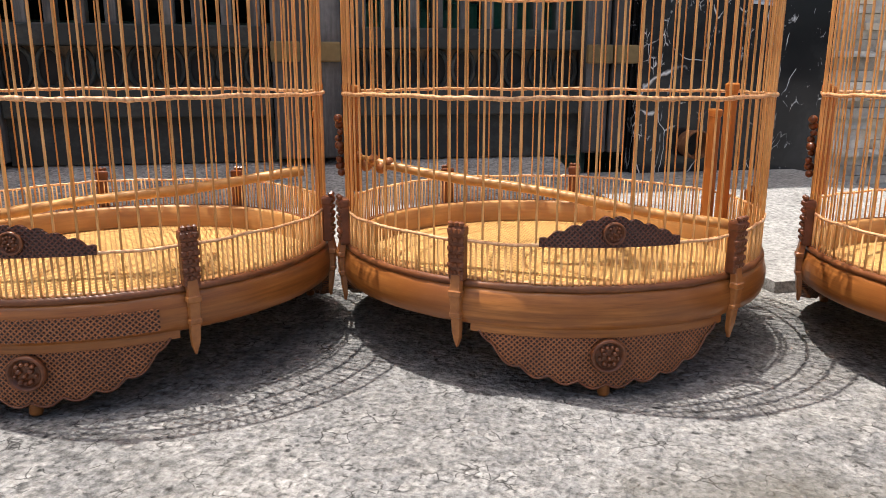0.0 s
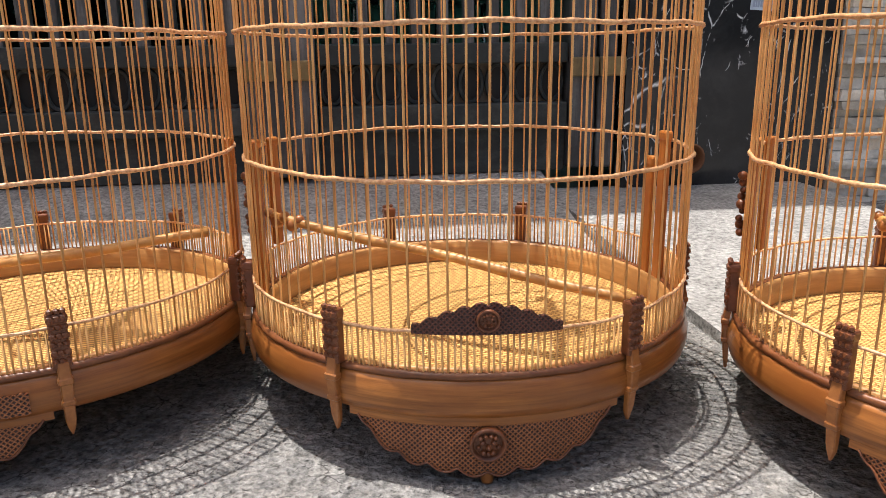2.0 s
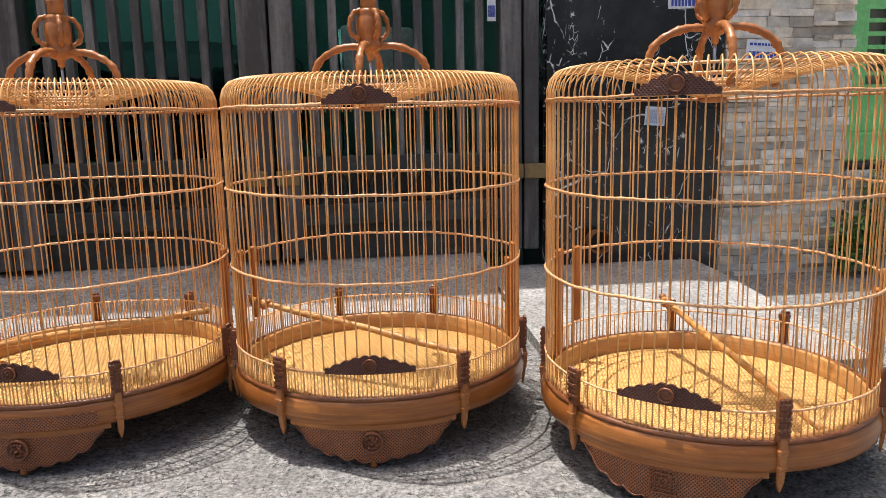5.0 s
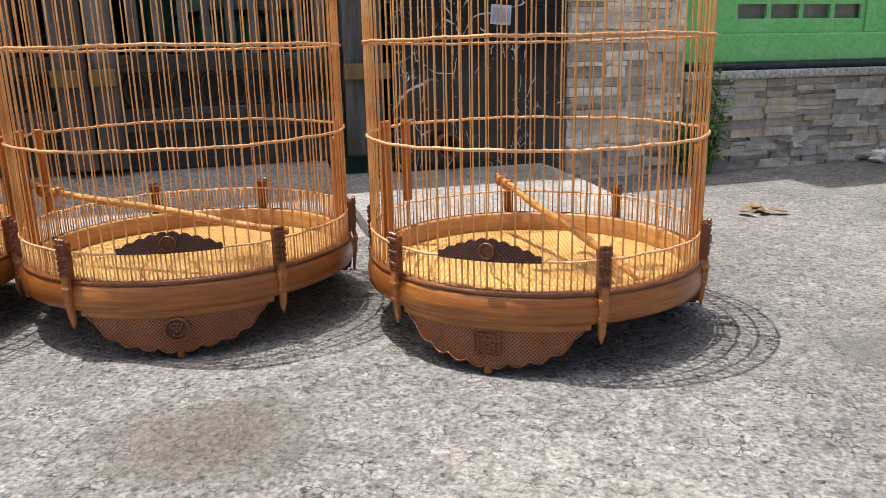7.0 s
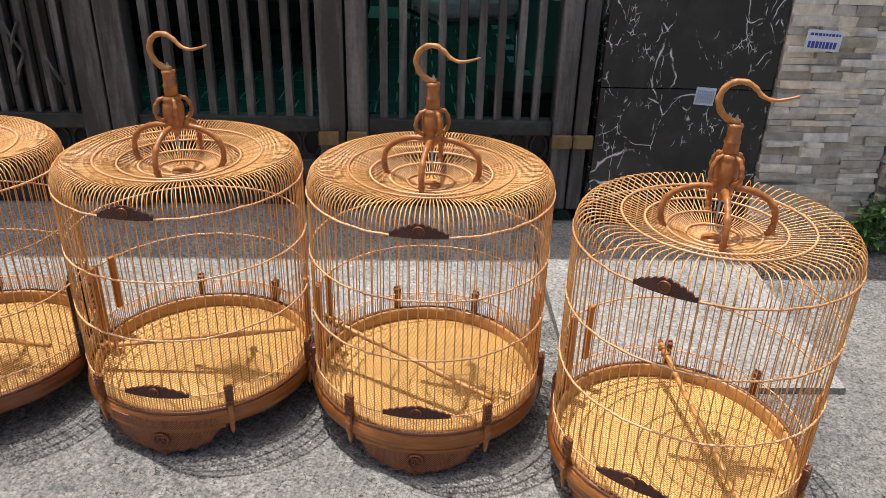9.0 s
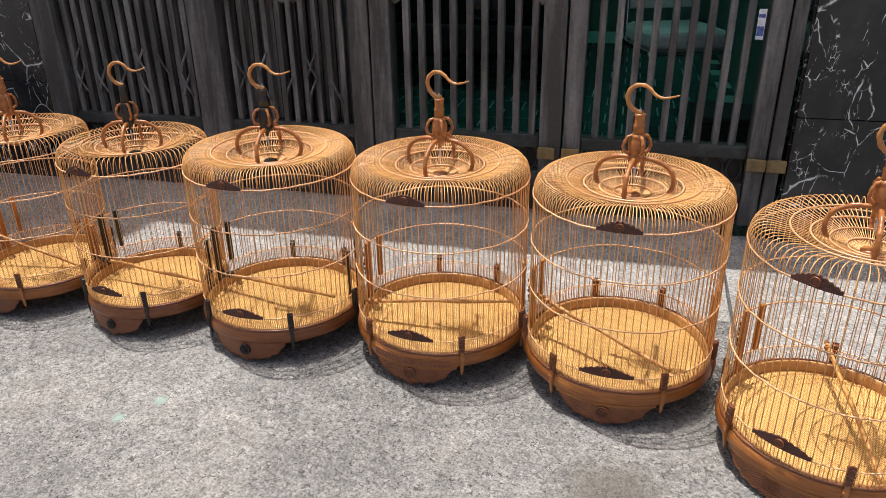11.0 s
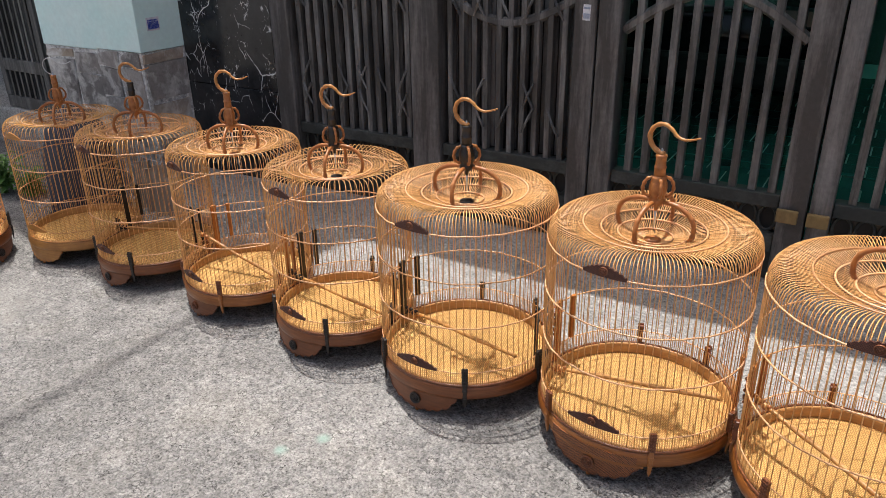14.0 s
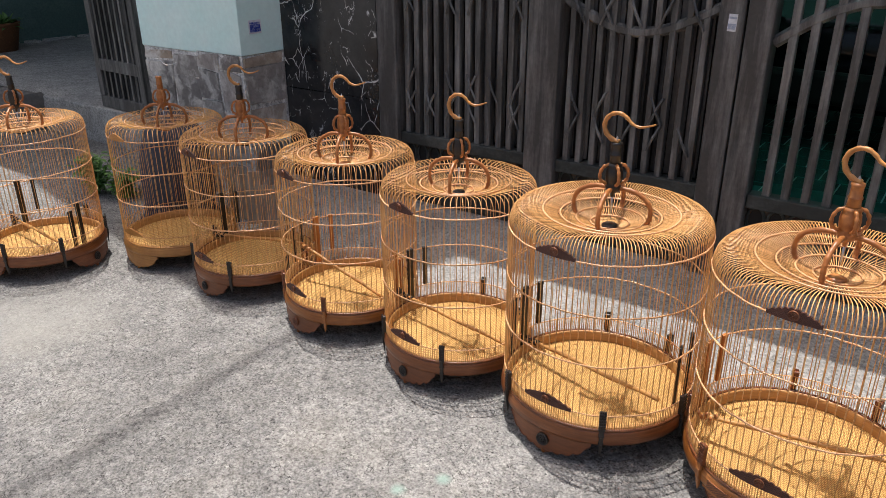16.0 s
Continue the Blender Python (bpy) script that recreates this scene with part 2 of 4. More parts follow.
def split_stone(name, dark, light):
    m = material(name, light, 0.85, 0, 0.3)
    n = Nodes(m)
    v = n.coords((1, 1, 1), obj=False)
    rnd = n.add("ShaderNodeObjectInfo").outputs["Random"]
    isl = n.add("ShaderNodeNewGeometry").outputs["Random Per Island"]
    mixr = n.add("ShaderNodeMath")
    mixr.operation = "FRACT"
    sm = n.add("ShaderNodeMath")
    sm.operation = "ADD"
    n.link(rnd, sm.inputs[0])
    n.link(isl, sm.inputs[1])
    n.link(sm.outputs[0], mixr.inputs[0])
    c = n.ramp(mixr.outputs[0], [(0.0, dark), (0.35, tuple(0.5 * (a + b) for a, b in zip(dark, light))), (0.7, light), (1.0, (light[0] * 1.05, light[1] * 0.93, light[2] * 0.78))])
    f = n.noise(v, 26, 7, 0.7)
    g = n.noise(v, 120, 4)
    c = n.mix(0.8, c, n.ramp(f, [(0.3, grey(0.55)), (0.7, grey(1.2))]), "MULTIPLY")
    n.colour(c)
    one = n.bump(f, 0.8, 0.010)
    n.bump(g, 0.5, 0.002, one)
    return m


STONE = split_stone("split_stone", (0.44, 0.385, 0.31), (0.86, 0.82, 0.74))
STONE_GREY = split_stone("grey_split_stone", (0.34, 0.315, 0.275), (0.60, 0.565, 0.49))
STONE_DARK = split_stone("dark_slab_stone", (0.10, 0.098, 0.095), (0.33, 0.305, 0.285))


def smeared_stone():
    """Dark wall slabs with pale mortar smeared over them."""
    m = split_stone("smeared_slab_stone", (0.17, 0.16, 0.155), (0.40, 0.37, 0.345))
    n = Nodes(m)
    old = n.b.inputs["Base Color"].links[0].from_socket
    warp = n.add("ShaderNodeTexNoise", Scale=6.0, Detail=5.0)
    v = n.coords((1, 1, 1), obj=False)
    n.link(v, warp.inputs["Vector"])
    f = n.noise(n.mix(0.30, v, warp.outputs["Color"], "ADD"), 7.0, 7, 0.62)
    n.colour(n.mix(n.ramp(f, [(0.47, grey(0.0)), (0.66, grey(0.9))]), old, (0.74, 0.725, 0.69)))
    return m


CLAD = smeared_stone()


def worn_metal(name, base, worn, rough=0.5, scale=(9, 9, 1.6), lo=0.5, hi=0.72):
    m = material(name, base, rough, 0.0, 0.4)
    n = Nodes(m)
    v = n.coords(scale, obj=False)
    f = n.noise(v, 1.6, 8, 0.7)
    g = n.noise(n.coords((1, 1, 1), obj=False), 60, 4)
    c = n.mix(n.ramp(f, [(lo, grey(0.0)), (hi, grey(1.0))]), base, worn)
    n.colour(n.mix(0.4, c, n.ramp(g, [(0.3, grey(0.6)), (0.7, grey(1.3))]), "MULTIPLY"))
    n.bump(g, 0.3, 0.001)
    n.roughness(n.ramp(f, [(0.3, grey(rough)), (0.8, grey(min(1, rough + 0.25)))]))
    return m


# pale upright streaks: wear, plus sky sheen put into the colour
GATE = worn_metal("gate_paint_sheen", (0.060, 0.059, 0.058), (0.28, 0.275, 0.266), 0.36, (11, 11, 1.2), 0.45, 0.72)
GATE_POST = worn_metal("gate_post_sheen", (0.055, 0.053, 0.052), (0.24, 0.232, 0.226), 0.45, (8, 8, 0.9), 0.44, 0.72)
# darker copy of the gate paint, with the foot's shade in its colour
GATE_LOW_SHADED = worn_metal("gate_foot_shaded", (0.030, 0.034, 0.032), (0.10, 0.105, 0.098), 0.6, (4, 4, 6), 0.48, 0.76)
BRASS = worn_metal("old_brass", (0.22, 0.15, 0.06), (0.10, 0.075, 0.04), 0.5)
GREEN = worn_metal("green_paint", (0.19, 0.56, 0.18), (0.25, 0.61, 0.23), 0.45, (3, 3, 3), 0.45, 0.7)
SLOT = worn_metal("slot_backing", (0.26, 0.25, 0.22), (0.36, 0.34, 0.30), 0.7)


def plaster(name, a, b):
    m = material(name, b, 0.75, 0, 0.3)
    n = Nodes(m)
    v = n.coords((1, 1, 1), obj=False)
    f = n.noise(v, 4.0, 7, 0.6)
    n.colour(n.mix(0.5, n.ramp(f, [(0.3, a), (0.7, b)]), n.ramp(n.noise(v, 40, 4), [(0.3, grey(0.9)), (0.7, grey(1.05))]), "MULTIPLY"))
    n.bump(f, 0.3, 0.01)
    return m


MINT = plaster("mint_plaster", (0.68, 0.93, 0.90), (0.79, 0.96, 0.93))
PANEL = worn_metal("panel_paint", (0.15, 0.122, 0.092), (0.30, 0.25, 0.19), 0.6, (12, 12, 6))
# near-black colour that stands for shade in gaps and holes
GAP_SHADE = material("gap_shade", (0.01, 0.01, 0.01), 0.7)
MORTAR = concrete("mortar", (0.20, 0.195, 0.18), (0.34, 0.33, 0.31), 0.6, 90, False)
MORTAR_PALE = concrete("pale_mortar", (0.50, 0.50, 0.485), (0.70, 0.69, 0.67), 0.8, 60, False)
ROOM = worn_metal("room_wall", (0.10, 0.16, 0.145), (0.15, 0.21, 0.19), 0.8, (2, 2, 2))
TEAL = material("teal_tile", (0.032, 0.12, 0.11), 0.22)
GROUT = material("teal_grout", (0.26, 0.42, 0.39), 0.6)
PAPER = worn_metal("paper", (0.72, 0.74, 0.78), (0.62, 0.64, 0.68), 0.8, (30, 30, 30))
INK = material("blue_ink", (0.04, 0.07, 0.36), 0.6)
INK_PALE = material("faded_ink", (0.34, 0.40, 0.52), 0.7)
PAPER_BLUE = worn_metal("pale_blue_paper", (0.56, 0.64, 0.74), (0.48, 0.56, 0.66), 0.8, (30, 30, 30))
PIPE = worn_metal("dark_pipe", (0.02, 0.022, 0.03), (0.05, 0.06, 0.09), 0.4)
RUST = worn_metal("rusty_rim", (0.17, 0.07, 0.03), (0.26, 0.12, 0.05), 0.8, (30, 30, 30))
TYRE = material("rubber", (0.012, 0.012, 0.012), 0.7)
CAR = material("dark_car_paint", (0.012, 0.014, 0.016), 0.12)
GLASSY = material("dark_glass", (0.02, 0.05, 0.05), 0.05)
WHITE = worn_metal("white_plastic", (0.66, 0.68, 0.66), (0.5, 0.52, 0.5), 0.45, (20, 20, 20))
CHROME = material("chrome", (0.6, 0.6, 0.6), 0.2, 1.0)
CLOTH = worn_metal("grey_cloth", (0.050, 0.056, 0.078), (0.085, 0.092, 0.120), 0.9, (6, 6, 6))
PLANK = wood("weathered_plank", (0.20, 0.16, 0.12), (0.42, 0.36, 0.29), 0.8, (30, 30, 5))


def leaf_material(name, a, b):
    m = material(name, b, 0.55)
    n = Nodes(m)
    r = n.add("ShaderNodeNewGeometry").outputs["Random Per Island"]
    n.colour(n.ramp(r, [(0.0, a), (1.0, b)]))
    return m


# translucent sheet made up to let dim green light into the carport
def light_sheet():
    m = material("green_light_sheet", (0.1, 0.3, 0.25), 0.5)
    t = m.node_tree
    tr = t.nodes.new("ShaderNodeBsdfTranslucent")
    tr.inputs[0].default_value = (0.20, 0.36, 0.33, 1)
    t.links.new(tr.outputs[0], t.nodes["Material Output"].inputs[0])
    return m


LIGHT_SHEET = light_sheet()
LEAF = leaf_material("green_leaf", (0.06, 0.15, 0.03), (0.16, 0.30, 0.07))
DRY = leaf_material("dry_leaf", (0.13, 0.07, 0.03), (0.36, 0.21, 0.09))

# ---- mesh helpers ----


def mesh_of(bm, mat, smooth=False):
    me = bpy.data.meshes.new("mesh")
    bmesh.ops.recalc_face_normals(bm, faces=bm.faces)
    bm.to_mesh(me)
    bm.free()
    me.materials.append(mat)
    if smooth:
        me.shade_smooth()
    return me


def part(name, data, mat, parent, label="", smooth=False, m=None):
    """One mesh, from a bmesh or shared data, as a part of a thing."""
    me = mesh_of(data, mat, smooth) if isinstance(data, bmesh.types.BMesh) else data
    ob = new(name, me)
    ob.parent = parent
    if m is not None:
        ob.matrix_basis = m
    if label:
        tagged(ob, label)
    return ob


def thing(name, m, label, category, group="", kind=""):
    ob = new(name)
    ob.empty_display_size = 0.05
    ob.matrix_basis = m
    return tagged(ob, label, category, group, kind)


def box(bm, lo, hi, bevel=0.0):
    c = [(a + b) / 2 for a, b in zip(lo, hi)]
    s = [max(1e-4, b - a) for a, b in zip(lo, hi)]
    geo = bmesh.ops.create_cube(bm, size=1.0, matrix=Matrix.Translation(c) @ Matrix.Diagonal((*s, 1)))
    if bevel:
        es = list({e for v in geo["verts"] for e in v.link_edges})
        bmesh.ops.bevel(bm, geom=es, offset=bevel, segments=2, profile=0.5, affect="EDGES")
    return bm


def boxed(lo, hi, bevel=0.0):
    return box(bmesh.new(), lo, hi, bevel)


def tube(bm, path, radius, sides=8, closed=False, flat=1.0):
    """A tube along a list of points; radius is a number or one per point. flat squeezes it along z of its cross-section."""
    pts = [Vector(p) for p in path]
    n = len(pts)
    rings = []
    ref = None
    for i, p in enumerate(pts):
        if closed:
            d = (pts[(i + 1) % n] - pts[i - 1]).normalized()
        else:
            d = (pts[min(i + 1, n - 1)] - pts[max(i - 1, 0)]).normalized()
        if ref is None:
            ref = Vector((0, 0, 1)) if abs(d.z) < 0.9 else Vector((1, 0, 0))
        a = (ref - d * ref.dot(d)).normalized()
        ref = a
        b = d.cross(a)
        r = radius[i] if isinstance(radius, (list, tuple)) else radius
        rings.append([bm.verts.new(p + a * (r * flat * math.cos(k * math.tau / sides)) + b * (r * math.sin(k * math.tau / sides))) for k in range(sides)])
    for i in range(n if closed else n - 1):
        u, v = rings[i], rings[(i + 1) % n]
        for k in range(sides):
            bm.faces.new((u[k], u[(k + 1) % sides], v[(k + 1) % sides], v[k]))
    if not closed:
        bm.faces.new(rings[0])
        bm.faces.new(rings[-1])
    return bm


def lathe(bm, profile, steps=48, at=(0, 0, 0), ends=False):
    """Turns (r, z) points round the z axis."""
    rows = []
    for r, z in profile:
        rows.append([bm.verts.new((at[0] + r * math.cos(k * math.tau / steps), at[1] + r * math.sin(k * math.tau / steps), at[2] + z)) for k in range(steps)])
    for a, b in zip(rows, rows[1:]):
        for k in range(steps):
            bm.faces.new((a[k], a[(k + 1) % steps], b[(k + 1) % steps], b[k]))
    if ends:
        bm.faces.new(rows[0])
        bm.faces.new(rows[-1])
    return bm


def smooth_path(points, per=6):
    """A Catmull-Rom curve through points."""
    pts = [Vector(p) for p in points]
    pts = [2 * pts[0] - pts[1]] + pts + [2 * pts[-1] - pts[-2]]
    out = []
    for i in range(1, len(pts) - 2):
        a, b, c, d = pts[i - 1:i + 3]
        for k in range(per):
            t = k / per
            out.append(0.5 * (2 * b + (c - a) * t + (2 * a - 5 * b + 4 * c - d) * t * t + (3 * b - a - 3 * c + d) * t ** 3))
    out.append(pts[-2])
    return out

# ---- the setting ----
GATE_AT = pose(0.360, 2.3125, 0, 0, 0, 24.5)  # u along the gate, v into the house, z up
rng = random.Random(7)


def placed(name, data, mat, label, category, kind="", group="", m=GATE_AT, smooth=False):
    me = mesh_of(data, mat, smooth) if isinstance(data, bmesh.types.BMesh) else data
    ob = new(name, me)
    ob.matrix_basis = m
    return tagged(ob, label, category, group, kind)


def ground_sheet():
    bm = bmesh.new()
    xs = [-60, -20, -9] + [-6 + 0.25 * i for i in range(37)] + [4.5, 8, 20, 60]
    ys = [-60, -20, -8, -4] + [-2 + 0.25 * i for i in range(21)] + [4.5, 8, 20, 60]
    rows = []
    for y in ys:
        row = []
        for x in xs:
            near = max(0.0, 1 - max(abs(x + 1) / 6, abs(y - 1) / 5))
            clear = min(1.0, max(0.0, (1.65 - (y - 0.455 * x)) / 0.4))
            z = (noise.noise((x * 1.7, y * 1.7, 3.1)) * 0.003) * near * (0.3 + 0.7 * clear) - 0.001
            row.append(bm.verts.new((x, y, z)))
        rows.append(row)
    for a, b in zip(rows, rows[1:]):
        for k in range(len(xs) - 1):
            bm.faces.new((a[k], a[k + 1], b[k + 1], b[k]))
    return placed("ground", bm, GROUND, "grey rough concrete street paving, sunlit and stained", "ground", "structure", m=Matrix())


ground_sheet()

# pavement rising to the gate, and the pale slab in front of the pier


def sloped(u0, u1, v0, v1, z0, z1, drop=0.06, cols=12, rows=6):
    """A wedge of paving that rises from v0 to v1."""
    bm = bmesh.new()
    grid = []
    for j in range(rows + 1):
        t = j / rows
        ease = t * t * (3 - 2 * t)
        grid.append([bm.verts.new((u0 + (u1 - u0) * i / cols, v0 + (v1 - v0) * t, z0 + (z1 - z0) * ease + 0.0015 * noise.noise((i * 0.9, j * 1.3, 2)))) for i in range(cols + 1)])
    for a, b in zip(grid, grid[1:]):
        for i in range(cols):
            bm.faces.new((a[i], a[i + 1], b[i + 1], b[i]))
    edge = [e for e in bm.edges if e.is_boundary]
    out = bmesh.ops.extrude_edge_only(bm, edges=edge)
    for v in out["geom"]:
        if isinstance(v, bmesh.types.BMVert):
            v.co.z = -drop
    return bm


placed("gate_apron", sloped(-3.95, -0.185, -0.62, 0.30, -0.004, 0.140), SLAB, "pale cement apron rising to the gate", "apron", "structure", smooth=False)
placed("ramp_slab", sloped(-0.18, 0.528, -0.93, 0.02, 0.018, 0.062), SLAB, "pale worn cement ramp slab on the paving", "ramp", "structure")

# marble piers


def pier(name, u0, u1, joint, top=2.6):
    p = thing(name, GATE_AT, "polished black marble gate pier with white veins", "gate pier", kind="structure")
    part("core", boxed((u0 + 0.01, 0.02, -0.05), (u1 - 0.01, 0.40, top - 0.01)), MORTAR, p)
    z = -0.05
    for z1 in (joint, joint + 0.60, joint + 1.2, top):
        ob = part("marble_slab", boxed((u0, -0.005, z), (u1, 0.02, z1 - 0.003), 0.0015), MARBLE, p)
        part("marble_side", boxed((u0 - 0.006, 0.021, z), (u0 + 0.009, 0.40, z1 - 0.003)), MARBLE, p)
        part("marble_side", boxed((u1 - 0.009, 0.021, z), (u1 + 0.006, 0.40, z1 - 0.003)), MARBLE, p)
        z = z1
    return p


pier("gate_pier_right", 0.026, 0.612, 0.563)
pier("gate_pier_left", -3.80, -3.19, 0.567)

# drain pipe stub at the foot of the pier
pipe = thing("drain_pipe", GATE_AT @ pose(0.192, -0.005, 0.140), "short rusty drain pipe end at the foot of a pier", "pipe")
bm = bmesh.new()
lathe(bm, [(0.036, 0.0), (0.040, 0.05), (0.034, 0.052), (0.031, 0.0)], 20)
part("pipe_end", bm, RUST, pipe, smooth=True, m=pose(0, 0, 0, 90))
# black disc inside the pipe, the bore's shade as a colour
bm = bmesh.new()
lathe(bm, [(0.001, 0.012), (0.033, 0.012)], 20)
part("pipe_bore", bm, GAP_SHADE, pipe, m=pose(0, 0, 0, 90))

# folding and swinging gate


def gate_leaf(name, u0, u1, pitch, width, label, arch=None, lattice=False, bottom=0.386, first=0.6):
    leaf = thing(name, GATE_AT, label, "gate", "house gate leaves")
    bars = boxed((-width / 2, 0.02, bottom + 0.045), (width / 2, 0.055, 2.1), 0.003)
    me = mesh_of(bars, GATE)
    k = 0
    u = u0 + pitch * first
    while u < u1 - width / 2:
        part("bar", me, GATE, leaf, m=pose(u + rng.uniform(-0.003, 0.003), 0, 0, 0, 0, 0))
        u += pitch
        k += 1
    part("bottom_rail", boxed((u0, 0.005, bottom), (u1, 0.07, bottom + 0.050), 0.004), GATE_LOW_SHADED, leaf)
    part("top_rail", boxed((u0, 0.005, 2.1), (u1, 0.07, 2.14), 0.004), GATE, leaf)
    if arch:
        pts = [(u0 + (u1 - u0) * s, 0.035, arch[0] + (arch[1] - arch[0]) * math.sin(math.pi * s)) for s in [i / 14 for i in range(15)]]
        bm = bmesh.new()
        tube(bm, pts, 0.02, 6)
        part("arched_rail", bm, GATE, leaf)
    part("panel_rail", boxed((u0, 0.000, 0.222), (u1, 0.07, 0.288), 0.004), GATE_LOW_SHADED, leaf)
    part("kick_plate", boxed((u0, 0.022, 0.112), (u1, 0.062, 0.2215)), GATE_LOW_SHADED, leaf, "kick plate in paint darkened for shade")
    part("panel_back", boxed((u0, 0.050, 0.2885), (u1, 0.065, bottom)), PANEL, leaf, "grey brown panel")
    bm, oval = bmesh.new(), bmesh.new()
    n = max(2, round((u1 - u0) / 0.068))
    for i in range(n):
        c = u0 + (u1 - u0) * (i + 0.5) / n
        ring = [(c + 0.029 * math.cos(a), 0.04, 0.337 + 0.046 * math.sin(a)) for a in [k * math.tau / 20 for k in range(20)]]
        tube(bm, ring, 0.006, 6, True)
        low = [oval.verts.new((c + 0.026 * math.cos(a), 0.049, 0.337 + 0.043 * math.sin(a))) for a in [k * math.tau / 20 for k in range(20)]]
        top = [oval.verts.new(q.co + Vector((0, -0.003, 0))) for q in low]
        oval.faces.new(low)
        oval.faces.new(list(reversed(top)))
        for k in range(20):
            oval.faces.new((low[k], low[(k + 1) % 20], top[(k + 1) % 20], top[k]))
    # solid black ovals on the panel paint the shade of its openings
    tagged(part("oval_opening", oval, GAP_SHADE, leaf, "black ovals standing in for shaded openings"), kind="stuff")
    tagged(part("ring_ornament", bm, GATE_LOW_SHADED, leaf, "band of oval rings"), kind="stuff")
    if lattice:
        bm = bmesh.new()
        u = u0 + pitch * 0.6
        while u < u1 - pitch:
            for zc in (0.58, 0.68, 1.02, 1.12):
                for a, b in ((-0.05, 0.05), (0.05, -0.05)):
                    if rng.random() < 0.5:
                        tube(bm, [(u + 0.004, 0.014, zc + a), (u + pitch * 0.5, 0.006, zc), (u + pitch * 0.5 + 0.002, 0.006, zc)], 0.0055, 4)
                        tube(bm, [(u + pitch - 0.004, 0.014, zc + b), (u + pitch * 0.5, 0.006, zc)], 0.0055, 4)
            u += pitch * 2
        tagged(part("lattice_strap", bm, GATE, leaf, "crossed lattice straps"), kind="stuff")
    return leaf


gate_leaf("gate_leaf", -0.752, -0.124, 0.0650, 0.026, "dark grey steel gate leaf with upright bars", (1.12, 1.3), first=0.80)
gate_leaf("gate_leaf", -1.524, -0.920, 0.0640, 0.026, "dark grey steel gate leaf with upright bars and arched rail", (0.95, 1.09), first=0.87)
gate_leaf("folding_gate", -2.276, -1.704, 0.055, 0.023, "weathered grey folding steel gate with lattice straps", (1.05, 0.95), True)
gate_leaf("folding_gate", -3.073, -2.417, 0.0535, 0.026, "weathered grey folding steel gate with lattice straps", None, True)

# the folded plates that stand between the bars of the folding gates
for u0, u1 in ((-2.276, -1.704), (-3.073, -2.417)):
    fp = thing("gate_plates", GATE_AT, "narrow weathered steel plates folded behind the gate bars", "gate", "house gate leaves")
    u = u0 + 0.012
    while u < u1 - 0.02:
        w = rng.uniform(0.012, 0.026)
        part("plate", boxed((-w / 2, -0.004, 0.44), (w / 2, 0.004, 2.09), 0.0015), GATE_POST, fp, m=pose(u, rng.uniform(0.062, 0.085), 0, 0, 0, rng.uniform(-42, 30)))
        u += rng.uniform(0.024, 0.036)

# added black sheet: the shade between the folding bars as a colour
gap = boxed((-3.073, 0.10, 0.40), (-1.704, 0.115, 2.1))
placed("folding_gate_backing", gap, GAP_SHADE, "black sheet standing in for the shade behind the folding gate", "sheet", "structure")

for u0, u1 in ((-0.122, -0.057), (-0.050, -0.002), (-0.918, -0.830), (-0.822, -0.754), (-1.701, -1.616), (-1.609, -1.526), (-2.415, -2.278), (-3.182, -3.075)):
    gp = thing("gate_post", GATE_AT, "weathered grey square steel gate post", "gate post", "gate posts")
    part("shaft", boxed((u0, -0.015, 0.12), (u1, 0.085, 2.2), 0.006), GATE_POST, gp)
    if u0 > -1.0:
        part("hinge_block", boxed((u0 - 0.003, -0.034, 0.352), (u0 + 0.066, -0.016, 0.399), 0.004), BRASS, gp, "worn yellowish hinge block")

# stickers
def sticker(name, m, w, h, label, mat=PAPER, rows=2, ink=INK):
    s = thing(name, m, label, "sticker")
    part("sheet", boxed((-w / 2, -0.0015, -h / 2), (w / 2, 0, h / 2)), mat, s)
    for r in range(rows):
        bm = bmesh.new()
        z = h * (0.28 - 0.5 * r / max(1, rows - 1)) if rows > 1 else 0
        bh = h * (0.06 if r == 0 else 0.16)
        x = -w * 0.42
        while x < w * 0.40:
            bw = w * rng.uniform(0.05, 0.09)
            box(bm, (x, -0.003, z - bh), (min(x + bw, w * 0.43), -0.0016, z + bh))
            x += bw + w * 0.03
        tagged(part("print_bar", bm, ink, s, "blue print bars"), kind="stuff")
    return s


sticker("sticker", GATE_AT @ pose(0.48, -0.006, 0.903, 0, -1, 0), 0.127, 0.062, "white paper sticker with blue print on black marble")
sticker("sticker", GATE_AT @ pose(0.384, -0.006, 0.538, 0, 4, 0), 0.068, 0.060, "small pale blue paper notice on black marble", PAPER_BLUE, 3, INK_PALE)
sticker("sticker", GATE_AT @ pose(0.725, -0.042, 0.737, 0, 3, 0), 0.118, 0.066, "pale paper sticker with blue print on split stone")
sticker("sticker", GATE_AT @ pose(-1.652, -0.016, 1.008, 0, 2, 0), 0.028, 0.055, "small yellowed paper tag on a gate post", rows=2, ink=INK_PALE)
sticker("sticker", GATE_AT @ pose(-0.150, -0.004, 0.890), 0.026, 0.105, "narrow white paper strip on the gate", rows=2)

